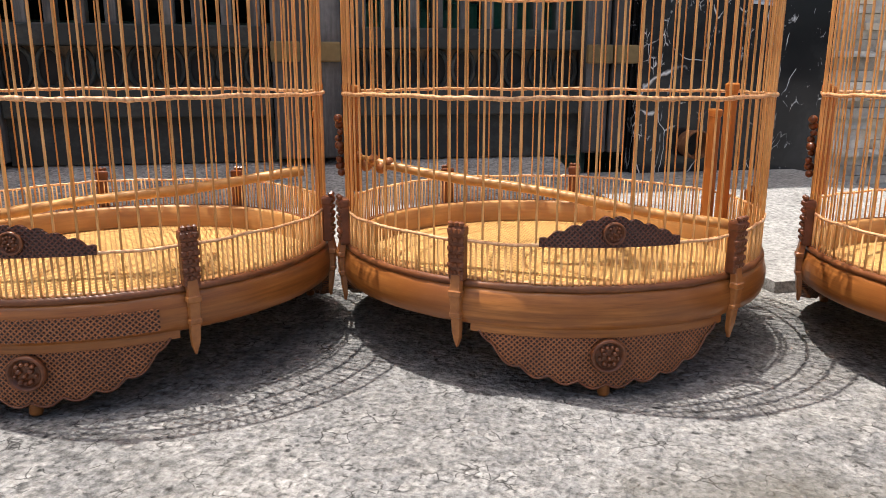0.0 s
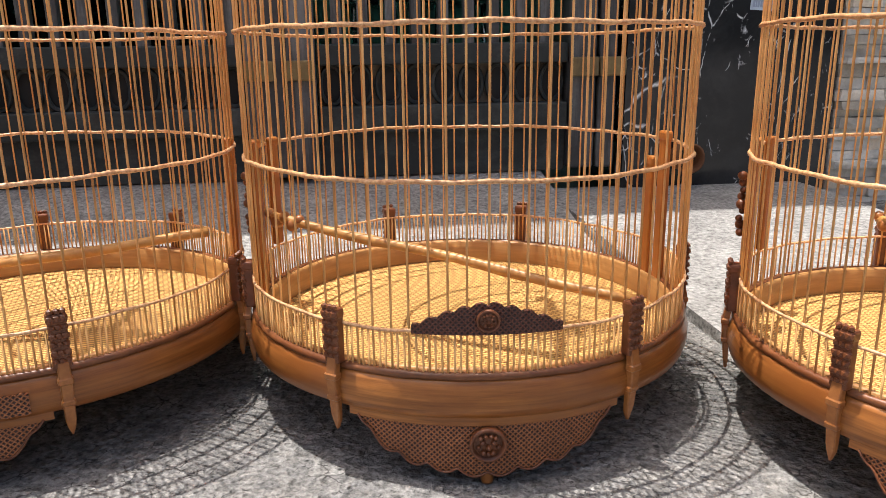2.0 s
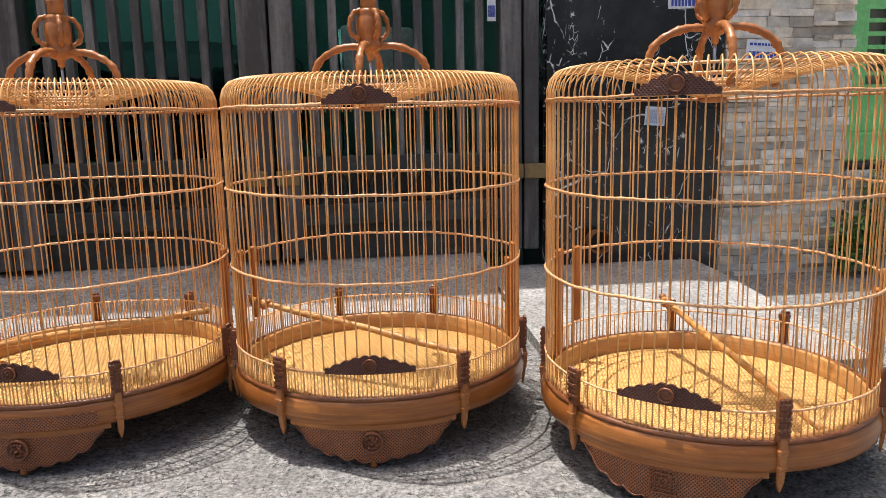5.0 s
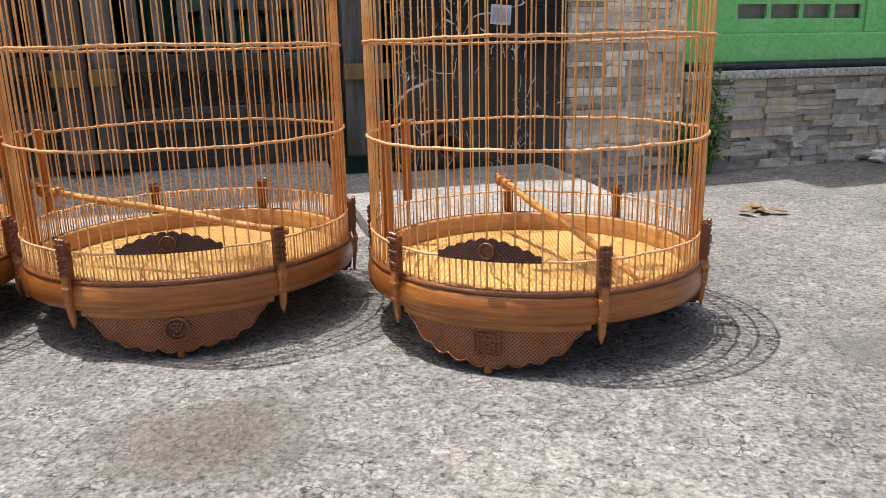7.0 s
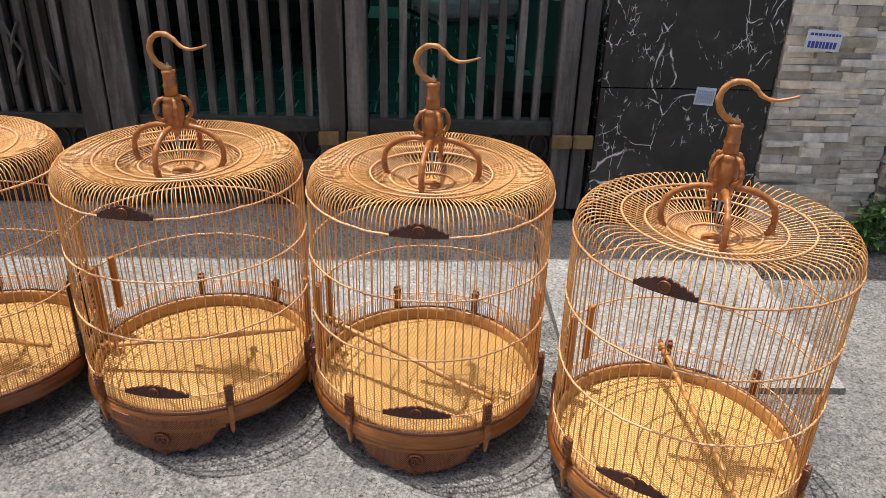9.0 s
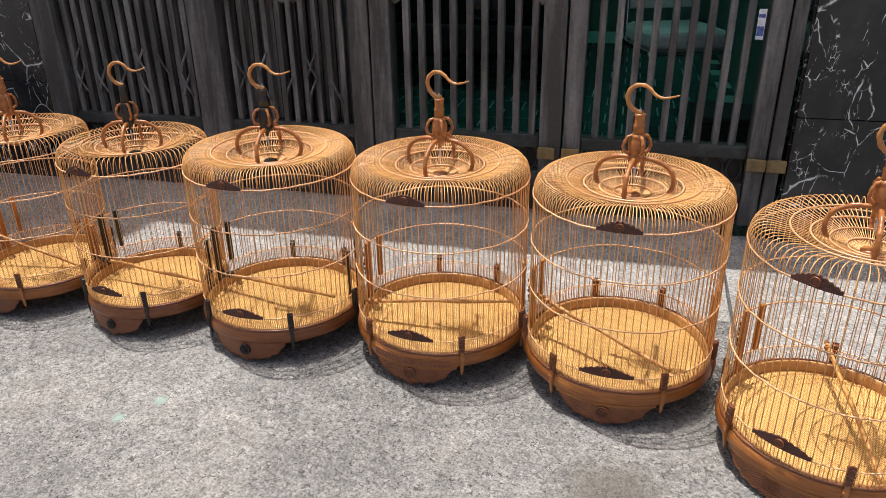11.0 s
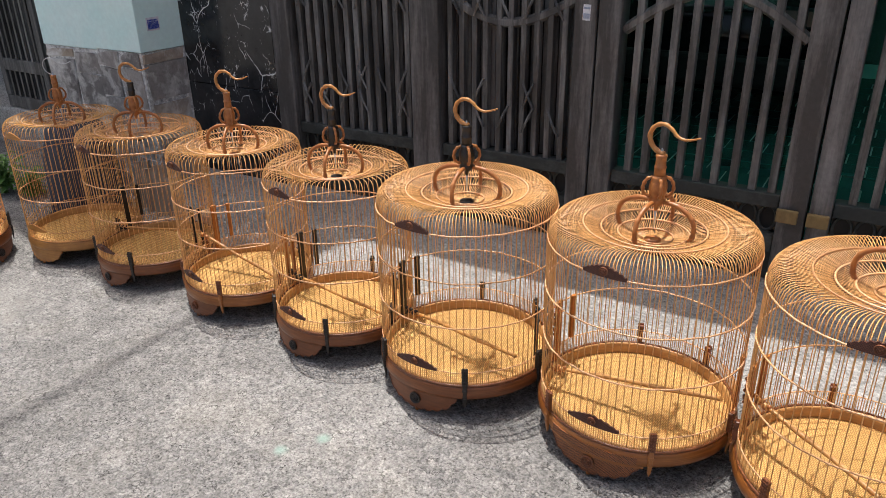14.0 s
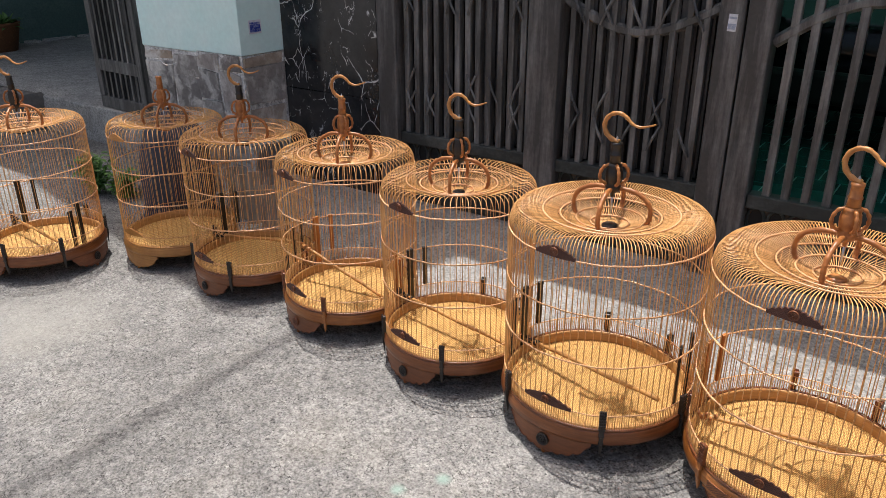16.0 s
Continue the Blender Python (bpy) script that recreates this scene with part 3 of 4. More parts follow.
# split stone pier and low wall
def stone_face(parent, u0, u1, z0, z1, v, mat, course=0.038, long=(0.07, 0.19), limit=300):
    """Courses of rough stone strips, each a piece of its own."""
    shapes = []
    for k in range(8):
        bm = bmesh.new()
        box(bm, (0, 0, 0), (1, 1, 1))
        for vert in bm.verts:
            if vert.co.y < 0.5:
                vert.co.y += rng.uniform(-0.16, 0.12)
            vert.co.x += rng.uniform(-0.012, 0.012)
            vert.co.z += rng.uniform(-0.05, 0.05)
        shapes.append(mesh_of(bm, mat))
    n, left = 0, u0
    while left < u1 - 0.005:
        wide = rng.uniform(0.15, 0.30)
        if u1 - (left + wide) < 0.10:
            wide = u1 - left
        z = z0
        while z < z1 - 0.004:
            h = course * rng.uniform(0.55, 1.5)
            if z1 - (z + h) < 0.012:
                h = z1 - z
            u = left
            while u < left + wide - 0.003:
                w = rng.uniform(*long)
                if left + wide - (u + w) < 0.045:
                    w = left + wide - u
                d = rng.uniform(0.006, 0.034)
                if n < limit:
                    part("stone", shapes[n % 8], mat, parent, m=Matrix.Translation((u + 0.0006, v - d, z + 0.0005)) @ Matrix.Diagonal((w - 0.0012, d + 0.01, h - 0.001, 1)))
                n += 1
                u += w
            z += h
        left += wide


sp = thing("stone_pier", GATE_AT, "cream split-stone clad pier beside the black marble", "stone pier", kind="structure")
part("core", boxed((0.620, 0.0, -0.05), (1.050, 0.40, 2.6)), MORTAR_PALE, sp)
lw = thing("low_stone_wall", GATE_AT, "low grey split-stone wall under a green metal fence", "low wall", kind="structure")
part("core", boxed((1.055, -0.03, -0.05), (5.0, 0.25, 0.316)), MORTAR, lw)
part("coping", boxed((1.053, -0.075, 0.316), (5.0, 0.30, 0.346), 0.008), LEDGE, lw, "chipped pale cement coping")

# green metal fence on the low wall
gf = thing("green_fence", GATE_AT @ pose(1.053, 0.015, 0.372), "bright green painted sheet-metal fence with slots", "metal fence")
holes = []
for c0 in (0.0, 0.82, 1.64, 2.46):
    holes += [(c0 + 0.073, 0.255 + 0.043 * r, 0.070, 0.029) for r in range(6)]
    holes += [(c0 + 0.228 + 0.1393 * c, 0.150 + 0.080 * r, 0.121, 0.049) for c in range(4) for r in range(4)]
    holes.append((c0 + 0.190, 0.512, 0.58, 0.030))
uu = sorted({0.0, 3.6} | {a for h in holes for a in (h[0], h[0] + h[2])})
zz = sorted({0.0, 1.15} | {b for h in holes for b in (h[1], h[1] + h[3])})
bm = bmesh.new()
for a, b in zip(uu, uu[1:]):
    for c, d in zip(zz, zz[1:]):
        mu, mz = (a + b) / 2, (c + d) / 2
        if not any(h[0] < mu < h[0] + h[2] and h[1] < mz < h[1] + h[3] for h in holes):
            box(bm, (a, 0, c), (b, 0.012, d))
bmesh.ops.remove_doubles(bm, verts=bm.verts, dist=1e-5)
part("sheet", bm, GREEN, gf)
part("bottom_fold", boxed((0.0, -0.022, 0.0), (3.6, -0.001, 0.098), 0.006), GREEN, gf)
part("backing", boxed((0.02, 0.03, 0.02), (3.58, 0.04, 1.13)), SLOT, gf, "grey sheet behind the slots")
part("upright", boxed((0.0, -0.012, 0.0985), (0.05, -0.001, 1.15), 0.003), GREEN, gf)
for c0 in (0.785, 1.605, 2.425):
    part("upright", boxed((c0, -0.010, 0.0985), (c0 + 0.05, -0.001, 1.15), 0.003), GREEN, gf)
pp = thing("fence_pipe", GATE_AT, "dark pipe lying along the wall coping under the fence", "pipe")
bm = bmesh.new()
tube(bm, [(1.058 + 0.3 * i, -0.030 + 0.004 * (i % 2), 0.3585) for i in range(13)], 0.0125, 10)
part("pipe_run", bm, PIPE, pp, smooth=True)

# left house: mint plaster wall above dark slab stone
mw = thing("mint_house_wall", GATE_AT, "mint green plaster wall above dark slab-stone cladding", "house wall", kind="structure")
part("plaster", boxed((-4.15, -0.27, 0.745), (-3.80, 0.4, 2.8), 0.004), MINT, mw)
part("plaster", boxed((-4.64, -0.235, 0.73), (-4.152, 0.4, 2.8), 0.004), MINT, mw)
part("cladding_core", boxed((-4.145, -0.265, -0.05), (-3.805, 0.4, 0.743)), MORTAR_PALE, mw)
part("cladding_core", boxed((-4.63, -0.23, -0.05), (-4.150, 0.4, 0.728)), MORTAR_PALE, mw)


def slab_stones(parent, origin, along, out, length, height):
    """Large uneven slabs with wide mortar joints."""
    cols = max(1, round(length / 0.22))
    for i in range(cols):
        z = 0.0
        while z < height - 0.05:
            h = min(rng.uniform(0.14, 0.27), height - z)
            bm = bmesh.new()
            w = length / cols
            pts = [(0.006, 0.005), (w - 0.006, 0.005), (w - 0.006, h - 0.005), (w * 0.5, h - 0.003), (0.006, h - 0.005)]
            pts = [(a + rng.uniform(-0.012, 0.012), b + rng.uniform(-0.012, 0.012)) for a, b in pts]
            lo = [bm.verts.new(origin + along * (i * w + a) + Vector((0, 0, z + b))) for a, b in pts]
            hi = [bm.verts.new(origin + along * (i * w + a * 0.97 + 0.003) + out * rng.uniform(0.004, 0.010) + Vector((0, 0, z + b * 0.97 + 0.003))) for a, b in pts]
            bm.faces.new(hi)
            bm.faces.new(list(reversed(lo)))
            for k in range(5):
                bm.faces.new((lo[k], lo[(k + 1) % 5], hi[(k + 1) % 5], hi[k]))
            part("slab_stone", bm, CLAD, parent)
            z += h


slab_stones(mw, Vector((-4.145, -0.265, 0.0)), Vector((1, 0, 0)), Vector((0, -1, 0)), 0.335, 0.735)
slab_stones(mw, Vector((-3.805, -0.26, 0.0)), Vector((0, 1, 0)), Vector((1, 0, 0)), 0.25, 0.735)
slab_stones(mw, Vector((-4.63, -0.23, 0.0)), Vector((1, 0, 0)), Vector((0, -1, 0)), 0.475, 0.72)
sticker("sticker", GATE_AT @ pose(-3.798, -0.175, 0.872, 0, 0, 90), 0.075, 0.062, "small blue printed sticker on mint plaster", rows=3)

# courtyard beyond, raised floor, back wall, metal door leaf
placed("courtyard_floor", boxed((-9.0, -0.03, -0.05), (-4.66, 3.0, 0.24), 0.01), CURB, "raised grey cement courtyard floor with a step", "courtyard floor", "structure")
placed("courtyard_wall", boxed((-14.0, 3.0, -0.05), (-4.0, 3.2, 3.0)), ROOM, "dark green painted wall behind the courtyard", "wall", "structure")
placed("courtyard_side_wall", boxed((-9.2, -2.5, -0.05), (-9.0, 3.0, 3.0)), ROOM, "dark green painted side wall of the courtyard", "wall", "structure")
bm = bmesh.new()
for i in range(14):
    y = 0.1 + 0.19 * i
    box(bm, (-8.998, y, 0.238), (-8.90 + rng.uniform(-0.02, 0.02), y + rng.uniform(0.11, 0.17), 0.262), 0.006)
placed("wall_foot_stones", bm, LEDGE, "row of pale stones along the foot of the courtyard wall", "stones", "stuff")
rb = thing("kerb_rubble", GATE_AT @ pose(-6.75, -0.13, 0, 0, 0, 3), "dark rough broken kerb stone lying at the step", "kerb stone")
bm = bmesh.new()
box(bm, (-0.55, -0.09, 0), (0.50, 0.085, 0.262), 0.02)
for v in bm.verts:
    v.co += Vector((rng.uniform(-1, 1), rng.uniform(-1, 1), rng.uniform(-1, 0.6))) * 0.018
    v.co.z = max(0.0, v.co.z)
part("block", bm, STONE_DARK, rb)
dl = thing("metal_door_leaf", GATE_AT @ pose(-5.55, 0.02, 0.245, 0, 0, -2), "open black steel door leaf with narrow upright bars", "metal door")
for z in (0.0, 0.235, 1.0, 1.9):
    part("rail", boxed((0, -0.02, z), (0.53, 0.02, z + 0.075), 0.004), GATE, dl)
for u in (0.0, 0.475):
    part("stile", boxed((u, -0.022, 0.076), (u + 0.055, 0.022, 1.95), 0.004), GATE, dl)
me = mesh_of(boxed((-0.010, -0.012, 0.076), (0.010, 0.012, 1.9)), GATE)
for i in range(7):
    part("bar", me, GATE, dl, m=pose(0.085 + i * 0.058, 0, 0))
# black sheet behind the bars, put there as shade
part("backing", boxed((0.056, 0.024, 0.076), (0.474, 0.030, 1.9)), GAP_SHADE, dl)

# the house: room behind the gate, unseen eaves and canopy that shade the pavement
placed("room_back_wall", boxed((-3.4, 4.6, -0.05), (0.4, 4.75, 3.0)), ROOM, "dim green painted back wall of the carport", "wall", "structure")
placed("room_side_wall_east", boxed((0.10, 0.42, -0.05), (0.25, 4.6, 3.0)), ROOM, "dim green painted side wall of the carport", "wall", "structure")
placed("room_side_wall_west", boxed((-3.35, 0.42, -0.05), (-3.2, 4.6, 3.0)), ROOM, "dim green painted side wall of the carport", "wall", "structure")
# unseen sheet overhead, added so that sun filters into the room
placed("carport_roof", boxed((-3.4, 0.36, 3.0), (0.35, 4.75, 3.008)), LIGHT_SHEET, "unseen translucent green sheet added to light the carport", "roof", "structure")
placed("lintel", boxed((-3.18, 0.055, 2.22), (0.02, 0.35, 2.9)), CURB, "grey cement lintel above the gate", "lintel", "structure")
placed("house_wall_right", boxed((0.27, 0.41, -0.05), (6.0, 0.6, 5.0)), MINT, "plain plaster house wall behind the fence", "wall", "structure")
placed("fence_canopy", boxed((0.7, -0.08, 3.4), (6.0, 0.5, 3.48)), CURB, "grey cement eaves slab above the fence", "eaves", "structure")


# added shade caster: the ground shade's outline moved up along the sun's rays
def canopy():
    shift = Vector((-0.202, 0.036, 1.0)) * 9.0
    pts = [Vector(p) + shift for p in ((-4.11, -0.504, 0), (-2.852, -0.184, 0), (-1.938, 0.042, 0), (-1.82, 1.287, 0), (-3.6, 1.23, 0))]
    bm = bmesh.new()
    lo = [bm.verts.new(p) for p in pts]
    hi = [bm.verts.new(p + Vector((0, 0, 0.06))) for p in pts]
    bm.faces.new(list(reversed(lo)))
    bm.faces.new(hi)
    for k in range(len(pts)):
        bm.faces.new((lo[k], lo[(k + 1) % len(pts)], hi[(k + 1) % len(pts)], hi[k]))
    placed("house_canopy", bm, GATE, "unseen grey sheet placed to cast shade by the mint house", "canopy", "structure", m=Matrix())


canopy()
# out of view, added to keep the sun off the courtyard floor
placed("courtyard_roof", boxed((-14.0, -0.3, 3.2), (-4.62, 3.2, 3.3)), CURB, "unseen grey cement roof added to shade the courtyard", "roof", "structure")

def tiled_floor():
    fl = placed("carport_floor", boxed((-3.2, 0.31, -0.05), (0.1, 4.6, 0.14)), GROUT, "teal glazed tile floor of the carport", "floor", "structure")
    bm = boxed((0, 0, 0), (0.192, 0.192, 0.006))
    me = mesh_of(bm, TEAL)
    for i in range(16):
        for j in range(18):
            part("tile", me, TEAL, fl, m=pose(-3.19 + i * 0.2 + (0.1 if j % 2 else 0), 0.33 + j * 0.2, 0.139, rng.uniform(-0.3, 0.3), rng.uniform(-0.3, 0.3), 0))


def car():
    c = thing("car", GATE_AT @ pose(-1.75, 2.0, 0.146), "black car parked inside the dim carport", "car")
    bm = bmesh.new()
    prof = [(-0.85, 0.20), (-0.86, 0.55), (-0.82, 0.78), (-0.4, 0.84), (0.4, 0.84), (0.82, 0.78), (0.86, 0.55), (0.85, 0.20)]
    a = [bm.verts.new((x, 0, z)) for x, z in prof]
    b = [bm.verts.new((x * 1.0, 0.9, z + 0.06)) for x, z in prof]
    d = [bm.verts.new((x * 0.98, 1.8, z + 0.10)) for x, z in prof]
    for p, q in ((a, b), (b, d)):
        for k in range(8):
            bm.faces.new((p[k], p[(k + 1) % 8], q[(k + 1) % 8], q[k]))
    bm.faces.new(a)
    bm.faces.new(d)
    bmesh.ops.bevel(bm, geom=list(bm.edges), offset=0.03, segments=2, affect="EDGES")
    part("body", bm, CAR, c, smooth=True)
    bm = bmesh.new()
    v = [bm.verts.new(p) for p in ((-0.72, 0.62, 0.86), (0.72, 0.62, 0.86), (0.60, 1.1, 1.28), (-0.60, 1.1, 1.28), (-0.72, 0.66, 0.86), (0.72, 0.66, 0.86), (0.60, 1.14, 1.28), (-0.60, 1.14, 1.28))]
    for f in ((0, 1, 2, 3), (7, 6, 5, 4), (0, 4, 5, 1), (1, 5, 6, 2), (2, 6, 7, 3), (3, 7, 4, 0)):
        bm.faces.new([v[i] for i in f])
    part("windscreen", bm, GLASSY, c, "dark greenish glass")
    part("cabin", boxed((-0.66, 1.10, 0.86), (0.66, 1.8, 1.36), 0.06), CAR, c)
    part("bumper", boxed((-0.83, -0.06, 0.24), (0.83, 0.04, 0.42), 0.03), TYRE, c)
    for x in (-0.58, 0.58):
        part("headlight", boxed((x - 0.16, -0.02, 0.58), (x + 0.16, 0.03, 0.70), 0.02), GLASSY, c)
    for x in (-0.74, 0.74):
        w = bmesh.new()
        lathe(w, [(0.16, -0.09), (0.28, -0.09), (0.29, -0.06), (0.29, 0.06), (0.28, 0.09), (0.16, 0.09), (0.16, -0.09)], 28)
        wh = part("wheel", w, TYRE, c, m=pose(x, 0.42, 0.29, 0, 90, 0), smooth=True)
        r = bmesh.new()
        lathe(r, [(0.02, 0.07), (0.159, 0.06), (0.159, -0.06)], 24)
        part("rim", r, CHROME, wh)


def stool_chair():
    c = thing("chair", GATE_AT @ pose(-0.37, 1.20, 0.146, 0, 0, 20), "chrome tube chair with a white cushion in the carport", "chair")
    bm = bmesh.new()
    part("cushion", boxed((-0.2, -0.2, 0.47), (0.2, 0.2, 0.56), 0.03), WHITE, c, smooth=True)
    part("backrest", boxed((-0.19, 0.19, 0.62), (0.19, 0.23, 0.84), 0.02), WHITE, c, smooth=True)
    part("seat_plate", boxed((-0.22, -0.22, 0.445), (0.22, 0.22, 0.47), 0.008), CHROME, c)
    for x in (-0.2, 0.2):
        for y in (-0.2, 0.2):
            bm = bmesh.new()
            tube(bm, [(x, y, 0.0), (x * 0.95, y * 0.95, 0.45)] + ([(x * 0.95, 0.21, 0.82)] if y > 0 else []), 0.011, 8)
            part("leg", bm, CHROME, c, smooth=True)


car()
stool_chair()
box_ob = thing("storage_box", GATE_AT @ pose(-0.12, 0.62, 0.146), "black plastic crate standing inside the gate", "crate")
part("crate_body", boxed((-0.16, -0.12, 0), (0.13, 0.16, 0.24), 0.02), TYRE, box_ob)
part("crate_lid", boxed((-0.17, -0.13, 0.241), (0.14, 0.17, 0.27), 0.01), TYRE, box_ob)


def leaf_mesh(bm, base, way, length, width, droop=0.3):
    side = way.cross(Vector((0, 0, 1)))
    side = side.normalized() if side.length > 1e-3 else Vector((1, 0, 0))
    up = side.cross(way).normalized()
    l = []
    for s, w in ((0.0, 0.08), (0.35, 1.0), (0.7, 0.75), (1.0, 0.04)):
        p = base + way * (length * s) - Vector((0, 0, droop * length * s * s))
        l.append((bm.verts.new(p - side * (width * w / 2) + up * 0.15 * width * w), bm.verts.new(p), bm.verts.new(p + side * (width * w / 2) + up * 0.15 * width * w)))
    for a, b in zip(l, l[1:]):
        bm.faces.new((a[0], a[1], b[1], b[0]))
        bm.faces.new((a[1], a[2], b[2], b[1]))


def bush(name, m, n, spread, height, label, size=(0.03, 0.07), mat=LEAF):
    p = thing(name, m, label, "plant")
    stems = bmesh.new()
    leaves = bmesh.new()
    for i in range(n):
        a = rng.uniform(0, math.tau)
        r = spread * math.sqrt(rng.random())
        top = Vector((r * math.cos(a), r * math.sin(a), height * rng.uniform(0.35, 1.0)))
        path = smooth_path([(top.x * 0.15, top.y * 0.15, 0), (top.x * 0.5, top.y * 0.5, top.z * 0.6), top], 4)
        tube(stems, path, [0.0022 * (1 - 0.7 * k / len(path)) for k in range(len(path))], 4)
        for q in path[2:]:
            for k in range(2):
                w = Vector((rng.uniform(-1, 1), rng.uniform(-1, 1), rng.uniform(-0.2, 0.7))).normalized()
                leaf_mesh(leaves, q, w, rng.uniform(*size), rng.uniform(*size) * 0.42)
    tagged(part("stem", stems, mat, p), kind="stuff")
    tagged(part("leaf", leaves, mat, p), kind="stuff")
    return p


bush("fern", GATE_AT @ pose(1.115, -0.10, 0.0), 22, 0.07, 0.40, "wispy green fern growing against the low stone wall", (0.02, 0.05))
bush("fern", GATE_AT @ pose(1.03, -0.10, 0.0), 16, 0.07, 0.20, "small green weed at the foot of the stone pier", (0.02, 0.05))
bush("weed", pose(-3.62, -0.19, 0), 18, 0.10, 0.22, "green leafy weed growing at the wall's foot", (0.04, 0.08))
bush("weed", pose(-3.46, -0.06, 0), 12, 0.08, 0.16, "green leafy weed growing at the wall's foot", (0.04, 0.08))

pot = thing("flower_pot", GATE_AT @ pose(-8.62, 0.85, 0.24), "dark red flower pot with a low plant in the courtyard", "flower pot")
bm = bmesh.new()
lathe(bm, [(0.001, 0.0), (0.13, 0.0), (0.19, 0.24), (0.20, 0.26), (0.17, 0.26), (0.165, 0.22), (0.001, 0.21)], 28)
part("pot_body", bm, RUST, pot, smooth=True)
bm = bmesh.new()
for i in range(60):
    w = Vector((rng.uniform(-1, 1), rng.uniform(-1, 1), rng.uniform(0.2, 1.2))).normalized()
    leaf_mesh(bm, Vector((rng.uniform(-0.1, 0.1), rng.uniform(-0.1, 0.1), 0.22)), w, 0.2, 0.05)
tagged(part("foliage", bm, LEAF, pot), kind="stuff")

# things behind the cages by the mint wall
heap = thing("covered_heap", pose(-3.00, 0.133, 0.0, 0, 0, 24), "dark grey cloth cover draped over a heap by the wall", "cloth cover")
bm = bmesh.new()
lathe(bm, [(0.19, 0.0), (0.19, 0.14), (0.18, 0.30), (0.15, 0.43), (0.09, 0.51), (0.02, 0.54)], 40)
for v in bm.verts:
    a = math.atan2(v.co.y, v.co.x)
    k = 1 + 0.10 * math.sin(5 * a + v.co.z * 6) * (1 - v.co.z) + 0.05 * noise.noise(v.co * 9)
    v.co.x *= k
    v.co.y *= k * 0.8
part("cover", bm, CLOTH, heap, smooth=True)
bm = bmesh.new()
tube(bm, [(0.20 * (1 + 0.10 * math.sin(5 * a)) * math.cos(a), 0.16 * (1 + 0.10 * math.sin(5 * a)) * math.sin(a), 0.010) for a in [k * math.tau / 60 for k in range(60)]], 0.010, 6, True)
part("hem", bm, CLOTH, heap, "rolled hem lying on the ground", smooth=True)
for i, (x, y, h, lean) in enumerate(((-2.728, 0.41, 0.25, 14), (-2.808, 0.39, 0.22, 12), (-2.888, 0.36, 0.24, 15), (-2.658, 0.45, 0.20, 13))):
    pl = placed("plank", boxed((-0.035, -0.009, 0.0), (0.035, 0.009, h), 0.002), PLANK, "weathered offcut plank leaning beside the covered heap", "plank", group="leaning planks", m=pose(x, y, 0.004, -lean, rng.uniform(-4, 4), 60 + rng.uniform(-9, 9)))

# service cable overhead, known by its shadow on the paving
oc = thing("overhead_cable", GATE_AT @ Matrix.Translation(Vector((-2.68 - 0.1695 * 11.0, -0.5 + 0.116 * 11.0, 11.0))), "black service cable strung over the street", "cable", kind="structure")
bm = bmesh.new()
tube(bm, [(0, -8.0 + 0.5 * i, 0.02 * ((i - 11) / 11) ** 2) for i in range(23)], 0.013, 6)
part("cable_run", bm, TYRE, oc)

# litter
for i, (x, y) in enumerate(((1.37, 2.044), (1.40, 2.014), (1.43, 2.02), (1.49, 2.005), (1.44, 2.034), (1.36, 2.014))):
    bm = bmesh.new()
    leaf_mesh(bm, Vector((0, 0, 0.004)), Vector((1, 0, 0.04)).normalized(), 0.06, 0.03, -0.1)
    placed("dry_leaf", bm, DRY, "curled dry brown leaf lying on the paving", "leaf", group="dry leaves", m=pose(x, y, 0.001, 0, 0, 60 * i))
bag = thing("plastic_bag", GATE_AT @ pose(1.882, -0.12, 0.0), "crumpled white plastic bag lying at the wall's foot", "plastic bag")
bm = bmesh.new()
bmesh.ops.create_icosphere(bm, subdivisions=3, radius=0.05)
for v in bm.verts:
    v.co *= 1 + 0.7 * noise.noise(v.co * 38)
    v.co.z = max(0.0, v.co.z * 0.6 + 0.022)
part("bag_body", bm, WHITE, bag)

# ---- the bird cages ----
R = 0.262
Z_FLOOR, Z_HOOP, Z_BAR0 = 0.084, 0.114, 0.086
RINGS = (0.574, 0.437, 0.300)
Z_LOW = 0.158
DOME = [(R, 0.574), (0.2618, 0.590), (0.257, 0.606), (0.247, 0.6175), (0.232, 0.6225), (0.213, 0.6215), (0.175, 0.614), (0.135, 0.604), (0.095, 0.594), (0.060, 0.584), (0.028, 0.574), (0.012, 0.571)]


def at_front(r, z):
    return (0.0, -r, z)


def bar_meshes(mat):
    full = bmesh.new()
    tube(full, [at_front(R, Z_BAR0), at_front(R, 0.30), at_front(R, 0.44)] + [at_front(r, z) for r, z in DOME], [0.00125] * 5 + [0.0013, 0.0013, 0.0013, 0.0012, 0.0011, 0.0010, 0.0010, 0.0009, 0.0008, 0.0008], 5)
    extra = bmesh.new()
    tube(extra, [at_front(R, 0.566)] + [at_front(r, z) for r, z in DOME[:8]], [0.0012] * 6 + [0.0011, 0.0010, 0.0009], 5)
    short = bmesh.new()
    tube(short, [at_front(R, Z_BAR0), at_front(R, Z_LOW + 0.001)], 0.00115, 5)
    return [mesh_of(b, mat, True) for b in (full, extra, short)]


